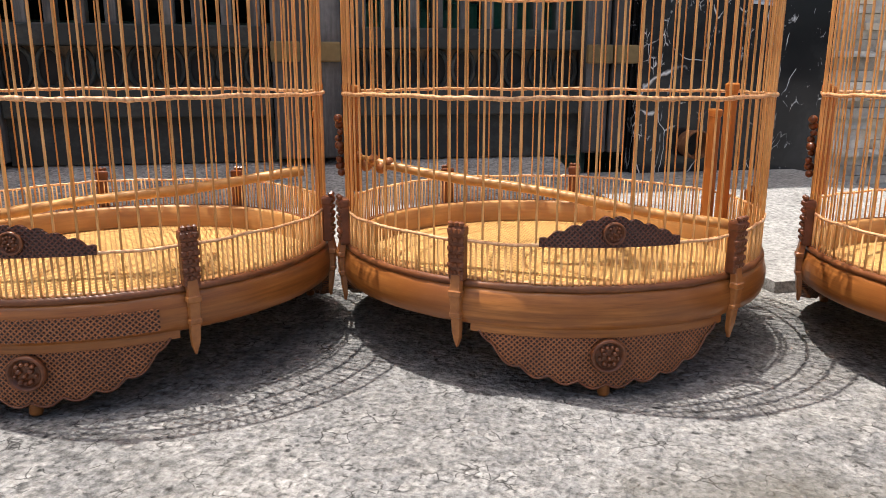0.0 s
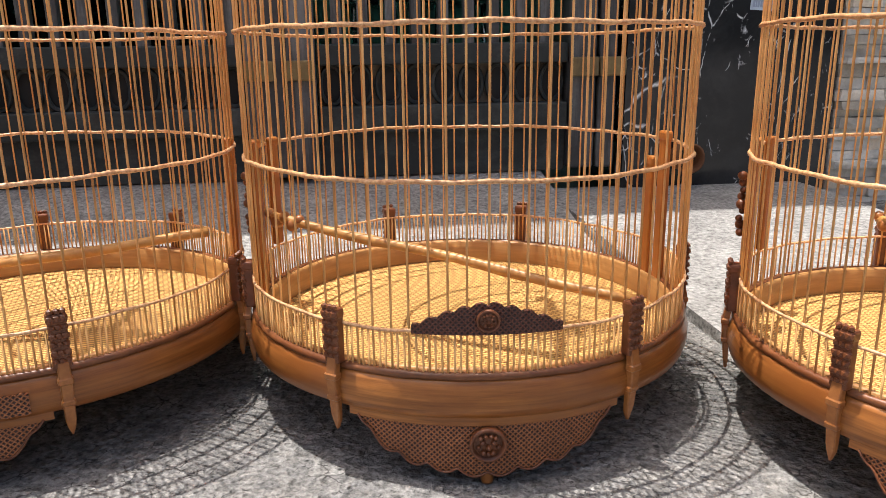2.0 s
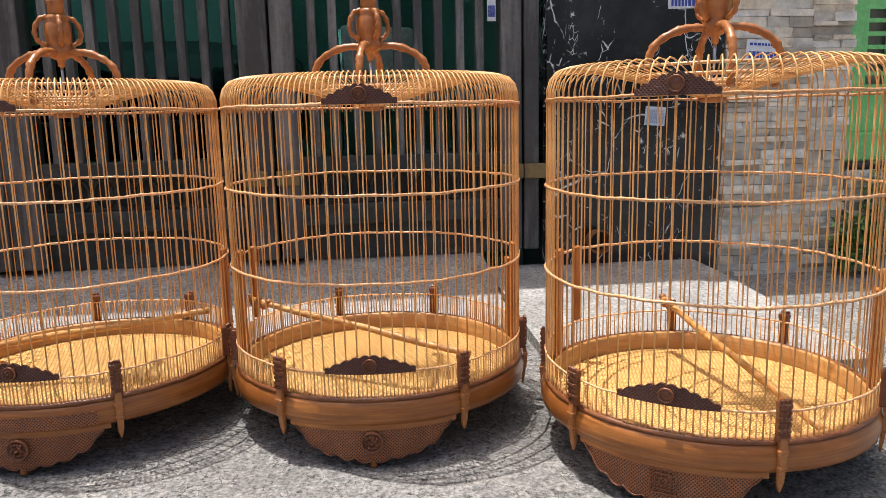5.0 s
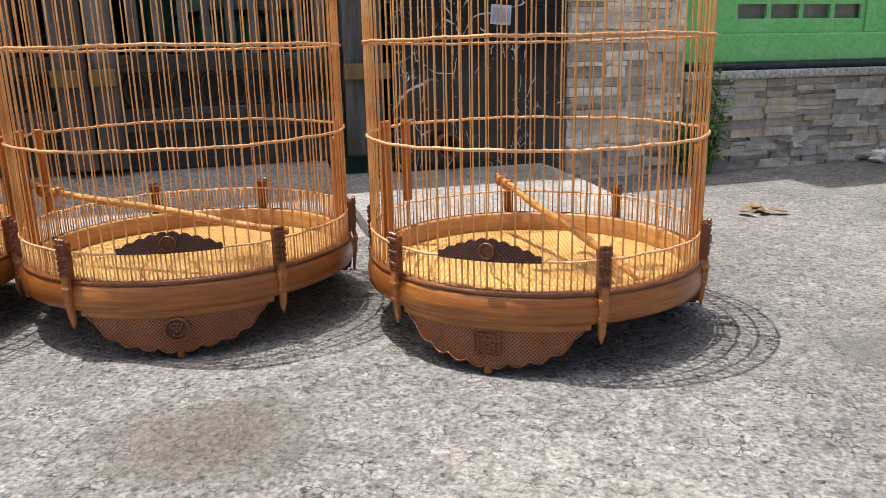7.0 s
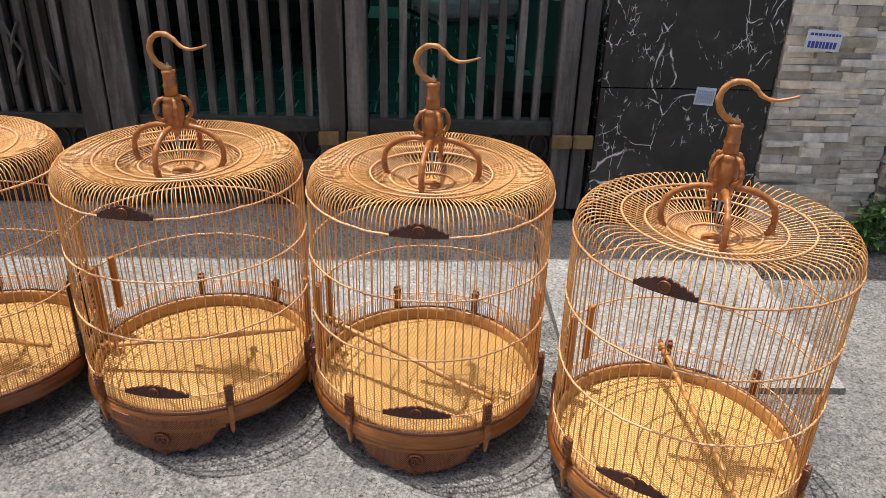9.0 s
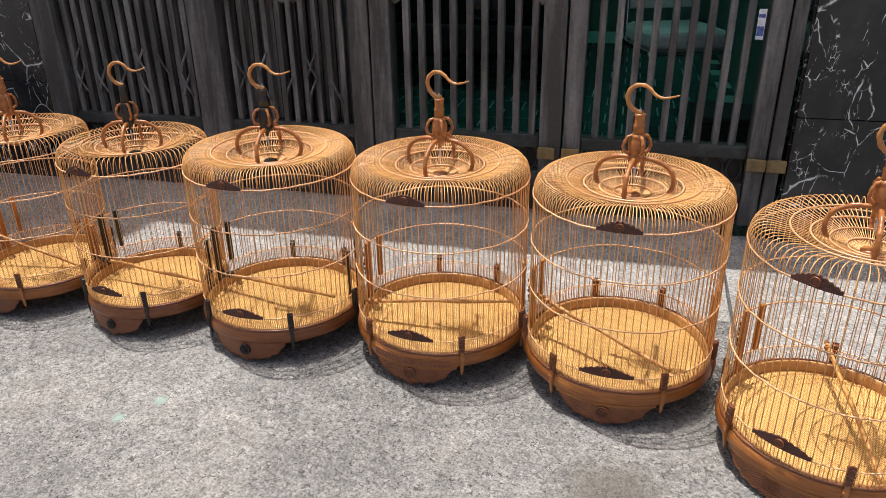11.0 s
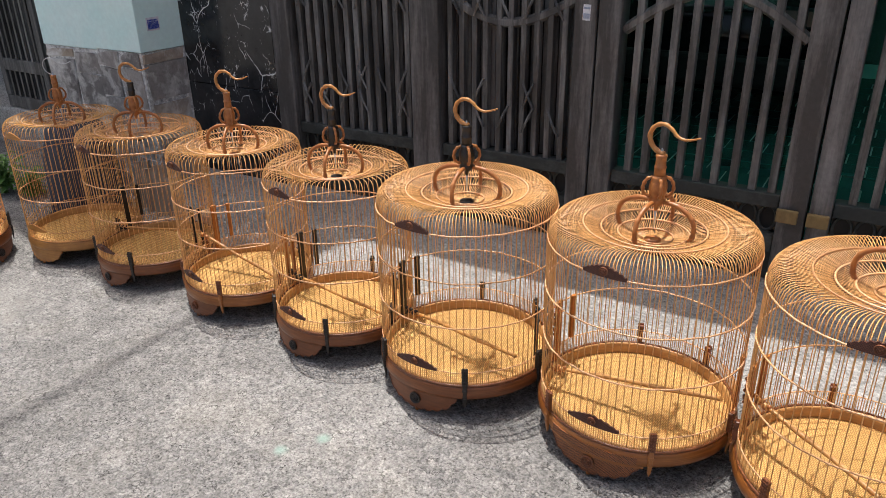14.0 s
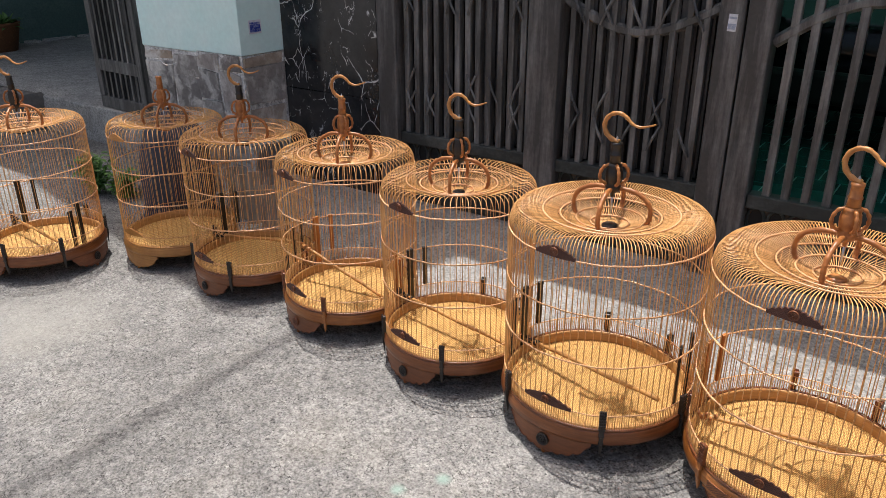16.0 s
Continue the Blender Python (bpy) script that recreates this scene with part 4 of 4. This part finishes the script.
def bound_ring(r, z, thick, mat, knots=90, wave=0.0007):
    """A thin rod bent round the cage, swollen where it is bound to each bar."""
    bm = bmesh.new()
    n = knots * 4
    pts, radii = [], []
    for k in range(n):
        a = k * math.tau / n
        swell = 0.5 + 0.5 * math.cos(a * knots)
        rr = r + thick * 0.18 * math.sin(a * 11 + z * 50) + 0.0004 * math.sin(a * 29)
        pts.append((rr * math.sin(a), -rr * math.cos(a), z + wave * math.sin(a * 7 + z * 90) + 0.0005 * math.sin(a * 23 + 1)))
        radii.append(thick * (0.74 + 0.30 * swell * (0.8 + 0.2 * math.sin(a * 17))))
    tube(bm, pts, radii, 6, True)
    return mesh_of(bm, mat, True)


def plain_ring(r, z, thick, mat, steps=72):
    bm = bmesh.new()
    tube(bm, [(r * math.sin(k * math.tau / steps), -r * math.cos(k * math.tau / steps), z) for k in range(steps)], thick, 6, True)
    return mesh_of(bm, mat, True)


def hoop_mesh(mat):
    bm = bmesh.new()
    prof = [(0.246, 0.076), (0.262, 0.070), (0.2680, 0.073), (0.2705, 0.082), (0.2708, 0.094), (0.2675, 0.106), (0.2655, 0.110), (0.2535, 0.110), (0.2525, 0.084), (0.246, 0.080), (0.246, 0.076)]
    lathe(bm, prof, 96)
    return mesh_of(bm, mat, True)


def rim_mesh(mat):
    bm = bmesh.new()
    rows = []
    for j in range(8):
        t = j * math.tau / 8
        row = []
        for k in range(144):
            a = k * math.tau / 144
            q = 0.0055 * (0.92 + 0.10 * math.sin(a * 23) * math.sin(a * 5) + 0.06 * math.sin(a * 57 + 1))
            rr = 0.2615 + q * 1.05 * math.cos(t)
            row.append(bm.verts.new((rr * math.sin(a), -rr * math.cos(a), 0.1135 + q * 0.9 * math.sin(t))))
        rows.append(row)
    for j in range(8):
        for k in range(144):
            bm.faces.new((rows[j][k], rows[j][(k + 1) % 144], rows[(j + 1) % 8][(k + 1) % 144], rows[(j + 1) % 8][k]))
    return mesh_of(bm, mat, True)


def curved_panel(half, r0, r1, lower, upper, mat, cols=64):
    """A panel bent round the cage, its lower and upper edges given over s from -1 to 1."""
    bm = bmesh.new()
    grid = []
    for i in range(cols + 1):
        s = -1 + 2 * i / cols
        a = radians(half) * s
        grid.append([bm.verts.new((r * math.sin(a), -r * math.cos(a), z)) for r, z in ((r1, lower(s)), (r1, upper(s)), (r0, upper(s)), (r0, lower(s)))])
    for a, b in zip(grid, grid[1:]):
        for k in range(4):
            bm.faces.new((a[k], b[k], b[(k + 1) % 4], a[(k + 1) % 4]))
    bm.faces.new(grid[0])
    bm.faces.new(list(reversed(grid[-1])))
    return mesh_of(bm, mat)


def scallop(s, n):
    return abs(math.sin(math.pi * n * abs(s)))


def skirt_edge(s):
    s = abs(s)
    return 0.014 + 0.058 * (0.33 * s + 0.67 * s ** 5) - 0.0068 * scallop(s, 4.5)


def skirt_trim(mat):
    bm = bmesh.new()
    pts = []
    for i in range(81):
        s = -1 + i / 40
        a = radians(28) * s
        r = 0.2675
        pts.append((r * math.sin(a), -r * math.cos(a), skirt_edge(s) + 0.001))
    tube(bm, pts, 0.0013, 5)
    return mesh_of(bm, mat, True)


def boss_mesh(mat, face=True):
    """A round carved boss with a raised rim."""
    bm = bmesh.new()
    lathe(bm, [(0.001, 0.0040), (0.008, 0.0036), (0.0125, 0.0012), (0.0140, 0.0012), (0.0150, 0.0062), (0.0170, 0.0066), (0.0182, 0.0040), (0.018, -0.002), (0.001, -0.002)], 32)
    if face:
        for x, y, r, h in ((-0.0055, 0.0030, 0.0030, 1.4), (0.0055, 0.0030, 0.0030, 1.4), (0.0, -0.0015, 0.0027, 2.2), (-0.0045, -0.0075, 0.0028, 1.4), (0.0, -0.0085, 0.0024, 1.6), (0.0045, -0.0075, 0.0028, 1.4), (-0.0072, 0.0075, 0.0026, 1.3), (0.0072, 0.0075, 0.0026, 1.3), (-0.0025, 0.0095, 0.0024, 1.3), (0.0025, 0.0095, 0.0024, 1.3), (-0.0095, -0.002, 0.0022, 1.2), (0.0095, -0.002, 0.0022, 1.2)):
            bmesh.ops.create_icosphere(bm, subdivisions=2, radius=r, matrix=Matrix.Translation((x, y, 0.0045)) @ Matrix.Diagonal((1, 1, h, 1)))
    me = mesh_of(bm, mat, True)
    return me


def clip_meshes(top_mat, low_mat):
    top = bmesh.new()
    box(top, (-0.0085, -0.2745, 0.117), (0.0085, -0.2625, 0.171), 0.0022)
    box(top, (-0.0095, -0.2755, 0.163), (0.0095, -0.2620, 0.174), 0.0026)
    for z, q in ((0.126, 0.0036), (0.134, 0.0044), (0.143, 0.0040), (0.151, 0.0046), (0.160, 0.0040), (0.169, 0.0048), (0.176, 0.0036)):
        for sx in (-0.0056, 0.0004 * (1 if z > 0.15 else -1), 0.0058):
            bmesh.ops.create_icosphere(top, subdivisions=1, radius=q, matrix=Matrix.Translation((sx, -0.2735, z)))
    low = bmesh.new()
    rings = []
    for z, w, y, d in ((0.130, 0.0040, 0.2725, 0.006), (0.126, 0.0056, 0.2740, 0.007), (0.108, 0.0060, 0.2775, 0.008), (0.1065, 0.0072, 0.2785, 0.009), (0.1020, 0.0072, 0.2785, 0.009), (0.1005, 0.0056, 0.2775, 0.008), (0.084, 0.0054, 0.2765, 0.008), (0.0825, 0.0066, 0.2770, 0.008), (0.079, 0.0066, 0.2765, 0.008), (0.0775, 0.0054, 0.2750, 0.007), (0.062, 0.0050, 0.2735, 0.006), (0.054, 0.0040, 0.2720, 0.005), (0.045, 0.0012, 0.2710, 0.003)):
        b = 0.0016
        rings.append([low.verts.new(p) for p in ((-w, -y + d, z), (w, -y + d, z), (w, -y + b, z), (w - b * 0.6, -y, z), (-w + b * 0.6, -y, z), (-w, -y + b, z))])
    for p, q in zip(rings, rings[1:]):
        for k in range(6):
            low.faces.new((p[k], p[(k + 1) % 6], q[(k + 1) % 6], q[k]))
    low.faces.new(rings[0])
    low.faces.new(rings[-1])
    return mesh_of(top, top_mat), mesh_of(low, low_mat)


def post_mesh(mat, half, z0, z1):
    bm = bmesh.new()
    box(bm, (-half, -0.2625, z0), (half, -0.2535, z1), 0.0022)
    box(bm, (-half - 0.001, -0.2640, z1 - 0.006), (half + 0.001, -0.2525, z1 + 0.006), 0.0028)
    return mesh_of(bm, mat)


def hook_path():
    return smooth_path([(0.006, 0, 0.800), (-0.012, 0, 0.804), (-0.028, 0, 0.816), (-0.036, 0, 0.836), (-0.031, 0, 0.856), (-0.016, 0, 0.869), (0.004, 0, 0.871), (0.021, 0, 0.862), (0.034, 0, 0.850), (0.052, 0, 0.844), (0.072, 0, 0.847), (0.094, 0, 0.855)], 5)


def arm_points():
    return [(0, -0.094, 0.592), (0, -0.102, 0.612), (0, -0.101, 0.637), (0, -0.089, 0.658), (0, -0.066, 0.672), (0, -0.040, 0.679), (0, -0.014, 0.678)]


MESH = {}


def shared(key, make):
    if key not in MESH:
        MESH[key] = make()
    return MESH[key]


def spin(deg):
    return pose(0, 0, 0, 0, 0, deg)


def bird_cage(x, y, front, label, wide=1.0, tall=1.0, dense=True, n=90, low=3, dark=False, carved_boss=True, fret=True, perch=None, pale=False, hook_turn=0.0, seed=0, meander=False, band=False, brown_hub=False):
    """A round bamboo cage standing on carved skirts; front is the way its skirt faces, in degrees."""
    r = random.Random(seed)
    m = pose(x, y, 0.0, 0, 0, front + 90) @ Matrix.Diagonal((wide, wide, tall, 1))
    cage = thing("bird_cage", m, label, "bird cage", "row of bird cages")
    bar_mat = BAR_PALE if pale else BAR
    full, extra, short = shared(("bars", pale), lambda: bar_meshes(bar_mat))
    step = 360 / n
    for k in range(n):
        part("bar", full, bar_mat, cage, m=spin(k * step + r.uniform(-0.22, 0.22)))
        if dense:
            part("dome_bar", extra, bar_mat, cage, m=spin((k + 0.5) * step + r.uniform(-0.18, 0.18)))
        for j in range(1, low):
            part("short_bar", short, bar_mat, cage, m=spin((k + j / low) * step + r.uniform(-0.1, 0.1)))
    # hoops round the bars and on the dome
    for z in RINGS:
        part("wall_ring", shared(("ring", z), lambda: bound_ring(R + 0.0012, z, 0.0028, RING)), RING, cage)
    part("wall_ring", shared("low_ring", lambda: bound_ring(R + 0.001, Z_LOW, 0.0021, RING)), RING, cage)
    for q, z in ((0.176, 0.617), (0.130, 0.6055), (0.088, 0.5945), (0.050, 0.584)):
        part("dome_ring", shared(("dome", q), lambda: plain_ring(q, z, 0.0023, RING)), RING, cage)
    disc = bmesh.new()
    lathe(disc, [(0.001, 0.564), (0.018, 0.565), (0.022, 0.570), (0.021, 0.577), (0.016, 0.580), (0.001, 0.581)], 28)
    part("dome_disc", shared(("disc", dark), lambda: mesh_of(disc, EBONY if dark else HANDLE, True)), HANDLE, cage, "black disc" if dark else "")
    # base
    hoop_mat = PALE_WOOD if pale else (HOOP_RED if dark else HOOP)
    part("base_hoop", shared(("hoop", hoop_mat.name), lambda: hoop_mesh(hoop_mat)), hoop_mat, cage)
    # strip added to brighten the hoop's inner face by colour
    def lit_strip():
        bm = bmesh.new()
        lathe(bm, [(0.2522, 0.0845), (0.2548, 0.1165), (0.2510, 0.1186), (0.2478, 0.1150), (0.2482, 0.0845)], 72)
        return mesh_of(bm, INNER_LIT, True)
    part("inner_lining", shared("lit_strip", lit_strip), INNER_LIT, cage, "added tan strip that brightens the hoop's inner face")
    part("base_rim", shared(("rim", pale), lambda: rim_mesh(PALE_WOOD if pale else HOOP_RIM)), HOOP_RIM, cage)

    def floor():
        bm = bmesh.new()
        lathe(bm, [(0.0005, 0.078), (0.2505, 0.078), (0.2505, Z_FLOOR), (0.0005, Z_FLOOR)], 72)
        return mesh_of(bm, MAT)
    part("floor_mat", shared("floor", floor), MAT, cage, "yellow woven floor mat")
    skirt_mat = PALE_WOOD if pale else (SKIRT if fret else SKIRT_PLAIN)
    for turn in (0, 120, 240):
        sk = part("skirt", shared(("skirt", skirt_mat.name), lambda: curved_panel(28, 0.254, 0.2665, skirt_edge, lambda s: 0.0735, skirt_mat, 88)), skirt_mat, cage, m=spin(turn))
        part("skirt_trim", shared(("trim", skirt_mat.name), lambda: skirt_trim(CARVING if not pale else skirt_mat)), CARVING, sk)

        def foot():
            bm = bmesh.new()
            lathe(bm, [(0.0055, 0.0), (0.0065, 0.003), (0.006, 0.016), (0.004, 0.020)], 12, (0, -0.260, 0), True)
            return mesh_of(bm, HOOP, True)
        part("foot", shared("foot", foot), HOOP, sk)
        if meander:
            def squares():
                bm = bmesh.new()
                for q in (0.019, 0.0125, 0.006):
                    for a in range(4):
                        e = boxed((-q, -0.0012, q - 0.0022), (q * 0.72, 0.0012, q))
                        bmesh.ops.transform(e, matrix=Matrix.Translation((0, -0.2672, 0.046)) @ pose(0, 0, 0, 0, 90 * a, 0), verts=e.verts)
                        tmp = bpy.data.meshes.new("tmp")
                        e.to_mesh(tmp)
                        e.free()
                        bm.from_mesh(tmp)
                        bpy.data.meshes.remove(tmp)
                return mesh_of(bm, CARVING)
            part("meander", shared("meander", squares), CARVING, sk, "square meander carving")
        elif not pale:
            bmat = EBONY if dark else CARVING
            part("boss", shared(("boss", dark, carved_boss), lambda: boss_mesh(bmat, carved_boss)), bmat, sk, "black carved boss" if dark else "carved round boss", m=pose(0, -0.2675, 0.046, 90))
    if fret and not pale:
        part("fret_band", shared("band", lambda: curved_panel(30, 0.262, 0.2675, lambda s: 0.0645, lambda s: 0.0735, HOOP, 40)), HOOP, cage, "bamboo strip above the skirt")
    if band:
        part("carved_band", shared("carved_band", lambda: curved_panel(26, 0.264, 0.2722, lambda s: 0.076 + 0.0012 * scallop(s, 9.5), lambda s: 0.0995 - 0.0012 * scallop(s, 9.5), SKIRT, 80)), SKIRT, cage, "carved fret band across the hoop")
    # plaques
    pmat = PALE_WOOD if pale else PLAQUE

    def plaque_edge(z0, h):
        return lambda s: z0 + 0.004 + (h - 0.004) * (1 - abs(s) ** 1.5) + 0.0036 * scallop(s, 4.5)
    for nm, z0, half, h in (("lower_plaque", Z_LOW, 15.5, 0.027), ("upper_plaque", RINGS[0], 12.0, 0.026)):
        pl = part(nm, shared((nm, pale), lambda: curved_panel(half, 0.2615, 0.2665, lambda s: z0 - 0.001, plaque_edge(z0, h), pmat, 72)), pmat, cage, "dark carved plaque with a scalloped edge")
        if not pale:
            small = pose(0, -0.2665, z0 + 0.0135, 90) @ Matrix.Diagonal((0.62, 0.62, 0.62, 1))
            part("plaque_boss", shared(("plaque_boss", carved_boss), lambda: boss_mesh(CARVING, carved_boss)), CARVING, pl, m=small)
    # clips and door posts
    if not pale:
        cmat, lmat = (EBONY, EBONY) if dark else (CARVING, HANDLE)
        top, spike = shared(("clip", dark), lambda: clip_meshes(cmat, lmat))
        for a in (-33, 33, -80, 85, 157, 203):
            cl = part("clip", top, cmat, cage, "black carved clip" if dark else "carved wooden clip", m=spin(a))
            part("clip_tongue", spike, lmat, cl)
        pm = EBONY if dark else POST
        for a, half, z0, z1, inward in ((-106, 0.0085, 0.165, 0.302, 0.0), (-91, 0.0125, 0.112, 0.306, 0.0)) + (((105, 0.0105, Z_FLOOR, 0.256, 0.036), (112, 0.0110, Z_FLOOR, 0.286, 0.014)) if dark else ((97, 0.0095, 0.110, 0.306, 0.0), (104, 0.0085, 0.110, 0.270, 0.0))):
            part("door_post", shared(("post", dark, a), lambda: post_mesh(pm, half, z0, z1)), pm, cage, "black door post" if dark else "", m=spin(a) @ pose(0, inward, 0))
        for a in (-91,):
            def rail():
                bm = bmesh.new()
                for q in range(9):
                    bmesh.ops.create_icosphere(bm, subdivisions=2, radius=0.0052 + 0.0012 * math.sin(q * 1.9), matrix=Matrix.Translation((0.0030 * (-1) ** q, -0.2675 - 0.0012 * (q % 3), 0.200 + 0.0085 * q)))
                return mesh_of(bm, cmat, True)
            part("door_catch", shared(("catch", dark), rail), cmat, cage, "carved door catch", m=spin(a))
    # perch
    if perch:
        p0, p1 = Vector(perch[0]), Vector(perch[1])
        bm = bmesh.new()
        pts = [p0.lerp(p1, i / 16) + Vector((0, 0, 0.0015 * math.sin(i * 0.7 + seed))) for i in range(17)]
        tube(bm, pts, [0.0060 + (0.0012 if i in (5, 11) else 0.0003 * math.sin(i * 2.1)) for i in range(17)], 8)
        pe = part("perch", bm, PERCH, cage, "pale wooden perch", smooth=True)
        bm = bmesh.new()
        way = (p1 - p0).normalized()
        for i, q in enumerate((0.0070, 0.0092, 0.0074, 0.0088, 0.0066)):
            bmesh.ops.create_icosphere(bm, subdivisions=2, radius=q, matrix=Matrix.Translation(p0 + way * (0.011 * i) + Vector((0, 0, 0.004 * (-1) ** i))))
        part("perch_knob", bm, EBONY if dark else HANDLE, pe, "carved perch end", smooth=True)
    # handle
    turn = spin(hook_turn - front - 90)
    hmat = HANDLE

    def arm():
        bm = bmesh.new()
        pts = smooth_path(arm_points(), 5)
        tube(bm, pts, [0.0062 + (0.0018 if i % 9 == 4 else 0.0007 * math.sin(i * 1.9)) for i in range(len(pts))], 8)
        bmesh.ops.create_icosphere(bm, subdivisions=2, radius=0.0072, matrix=Matrix.Translation((0, -0.095, 0.592)))
        return mesh_of(bm, hmat, True)
    for a in (0, 90, 180, 270):
        part("handle_arm", shared("arm", arm), hmat, cage, m=turn @ spin(a + 4))

    def hub():
        bm = bmesh.new()
        lathe(bm, [(0.001, 0.652), (0.005, 0.655), (0.007, 0.666), (0.019, 0.672), (0.021, 0.684), (0.0165, 0.690), (0.021, 0.697), (0.0225, 0.715), (0.021, 0.728), (0.018, 0.733), (0.0195, 0.737), (0.018, 0.742), (0.011, 0.746), (0.001, 0.747)], 20)
        for v in bm.verts:
            if 0.694 < v.co.z < 0.731:
                k = 1 + 0.05 * math.cos(math.atan2(v.co.y, v.co.x) * 8)
                v.co.x *= k
                v.co.y *= k
        return mesh_of(bm, EBONY if dark and not brown_hub else HANDLE, True)
    part("hub", shared(("hub", dark and not brown_hub), hub), hmat, cage, "black hub" if dark and not brown_hub else "", m=turn)

    def ear():
        bm = bmesh.new()
        tube(bm, smooth_path([(0, -0.019, 0.690), (0, -0.034, 0.700), (0, -0.037, 0.718), (0, -0.028, 0.736), (0, -0.015, 0.741)], 5), [0.0044 + 0.0009 * math.sin(i * 1.7) for i in range(21)], 7)
        return mesh_of(bm, hmat, True)
    for a in (0, 90, 180, 270):
        part("hub_ear", shared("ear", ear), hmat, cage, m=turn @ spin(a + 40))

    def neck():
        bm = bmesh.new()
        lathe(bm, [(0.011, 0.744), (0.0145, 0.748), (0.0135, 0.762), (0.0150, 0.764), (0.0150, 0.768), (0.0130, 0.770), (0.0128, 0.790), (0.0145, 0.793), (0.0135, 0.798), (0.001, 0.799)], 20)
        return mesh_of(bm, EBONY if dark else HANDLE, True)
    part("neck", shared(("neck", dark), neck), hmat, cage, "black neck" if dark else "", m=turn)

    def finial():
        bm = bmesh.new()
        lathe(bm, [(0.0050, 0.798), (0.0045, 0.802), (0.0032, 0.804), (0.0034, 0.808), (0.001, 0.814)], 14)
        return mesh_of(bm, STEEL, True)
    part("finial", shared("finial", finial), STEEL, cage, "steel finial", m=turn)

    def hook():
        bm = bmesh.new()
        pts = hook_path()
        if pale:
            tube(bm, pts, 0.0022, 7)
            return mesh_of(bm, STEEL, True)
        tube(bm, pts, [0.0064 * (1 - 0.72 * (i / (len(pts) - 1)) ** 2.2) * (1 + 0.10 * math.sin(i * 1.3)) for i in range(len(pts))], 9)
        return mesh_of(bm, HOOK_WOOD, True)
    part("hook", shared(("hook", pale), hook), HOOK_WOOD, cage, "steel wire hook" if pale else "carved wooden hook", m=turn)

    def link():
        bm = bmesh.new()
        tube(bm, [(0, 0, 0.608), (0, 0, 0.630), (0, 0, 0.653)], [0.0012, 0.0024, 0.0028], 8)
        return mesh_of(bm, STEEL, True)
    part("screw_rod", shared("rod", link), STEEL, cage, "steel screw rod")
    return cage


BROWN = "varnished bamboo bird cage with brown carved skirts, on concrete"
BLACK = "varnished bamboo bird cage with black carved fittings, on concrete"
SPARSE = "bamboo bird cage with widely spaced dome bars, on concrete"
bird_cage(0.835, 1.192, -102, "sparsely barred bamboo bird cage with meander-carved skirt, on concrete", 0.985, 1.0, False, 90, 2, carved_boss=False, meander=True, perch=((-0.115, 0.205, 0.190), (0.195, -0.148, 0.112)), hook_turn=8, seed=1)
bird_cage(0.251, 1.207, -71.4, BROWN, 1.01, 1.0, True, 90, 3, perch=((-0.246, 0.015, 0.214), (0.160, -0.188, 0.160)), hook_turn=8, seed=2)
bird_cage(-0.277, 1.037, -73, BROWN, 1.0, 1.0, True, 90, 3, perch=((-0.225, -0.085, 0.150), (0.240, -0.030, 0.205)), hook_turn=10, seed=3, band=True)
bird_cage(-0.781, 0.822, -70.5, BLACK, 1.0, 1.0, True, 90, 3, dark=True, fret=False, perch=((-0.240, 0.0, 0.145), (0.225, -0.08, 0.170)), hook_turn=26, seed=4)
bird_cage(-1.235, 0.632, -75.4, BLACK, 0.894, 0.985, False, 84, 3, dark=True, fret=False, perch=((-0.245, -0.045, 0.160), (0.248, -0.020, 0.140)), hook_turn=38, seed=5)
bird_cage(-1.690, 0.457, -79, SPARSE, 0.89, 0.983, False, 84, 3, fret=False, perch=((-0.240, -0.080, 0.222), (0.14, 0.05, 0.092)), hook_turn=48, seed=6)
bird_cage(-2.159, 0.246, -73, "pale bamboo bird cage with dark clips, in the shade on concrete", 0.89, 0.966, False, 80, 3, dark=True, fret=False, perch=((-0.23, -0.06, 0.15), (0.2, 0.12, 0.17)), hook_turn=54, seed=7, brown_hub=True)
bird_cage(-2.588, 0.043, -65, "pale wooden bird cage with steel wire hook, shaded, on concrete", 0.87, 0.948, False, 76, 2, pale=True, hook_turn=58, seed=8)
bird_cage(-2.768, -0.475, -73, BLACK, 0.88, 0.975, False, 84, 3, dark=True, fret=False, perch=((-0.245, -0.045, 0.150), (0.248, -0.020, 0.150)), hook_turn=60, seed=9)

# pieces of the walls and floors
stone_face(sp, 0.618, 1.049, -0.02, 1.15, 0.0, STONE, 0.024, (0.05, 0.16))
stone_face(lw, 1.056, 2.6, -0.02, 0.314, -0.03, STONE_GREY, 0.023, (0.05, 0.16))
tiled_floor()
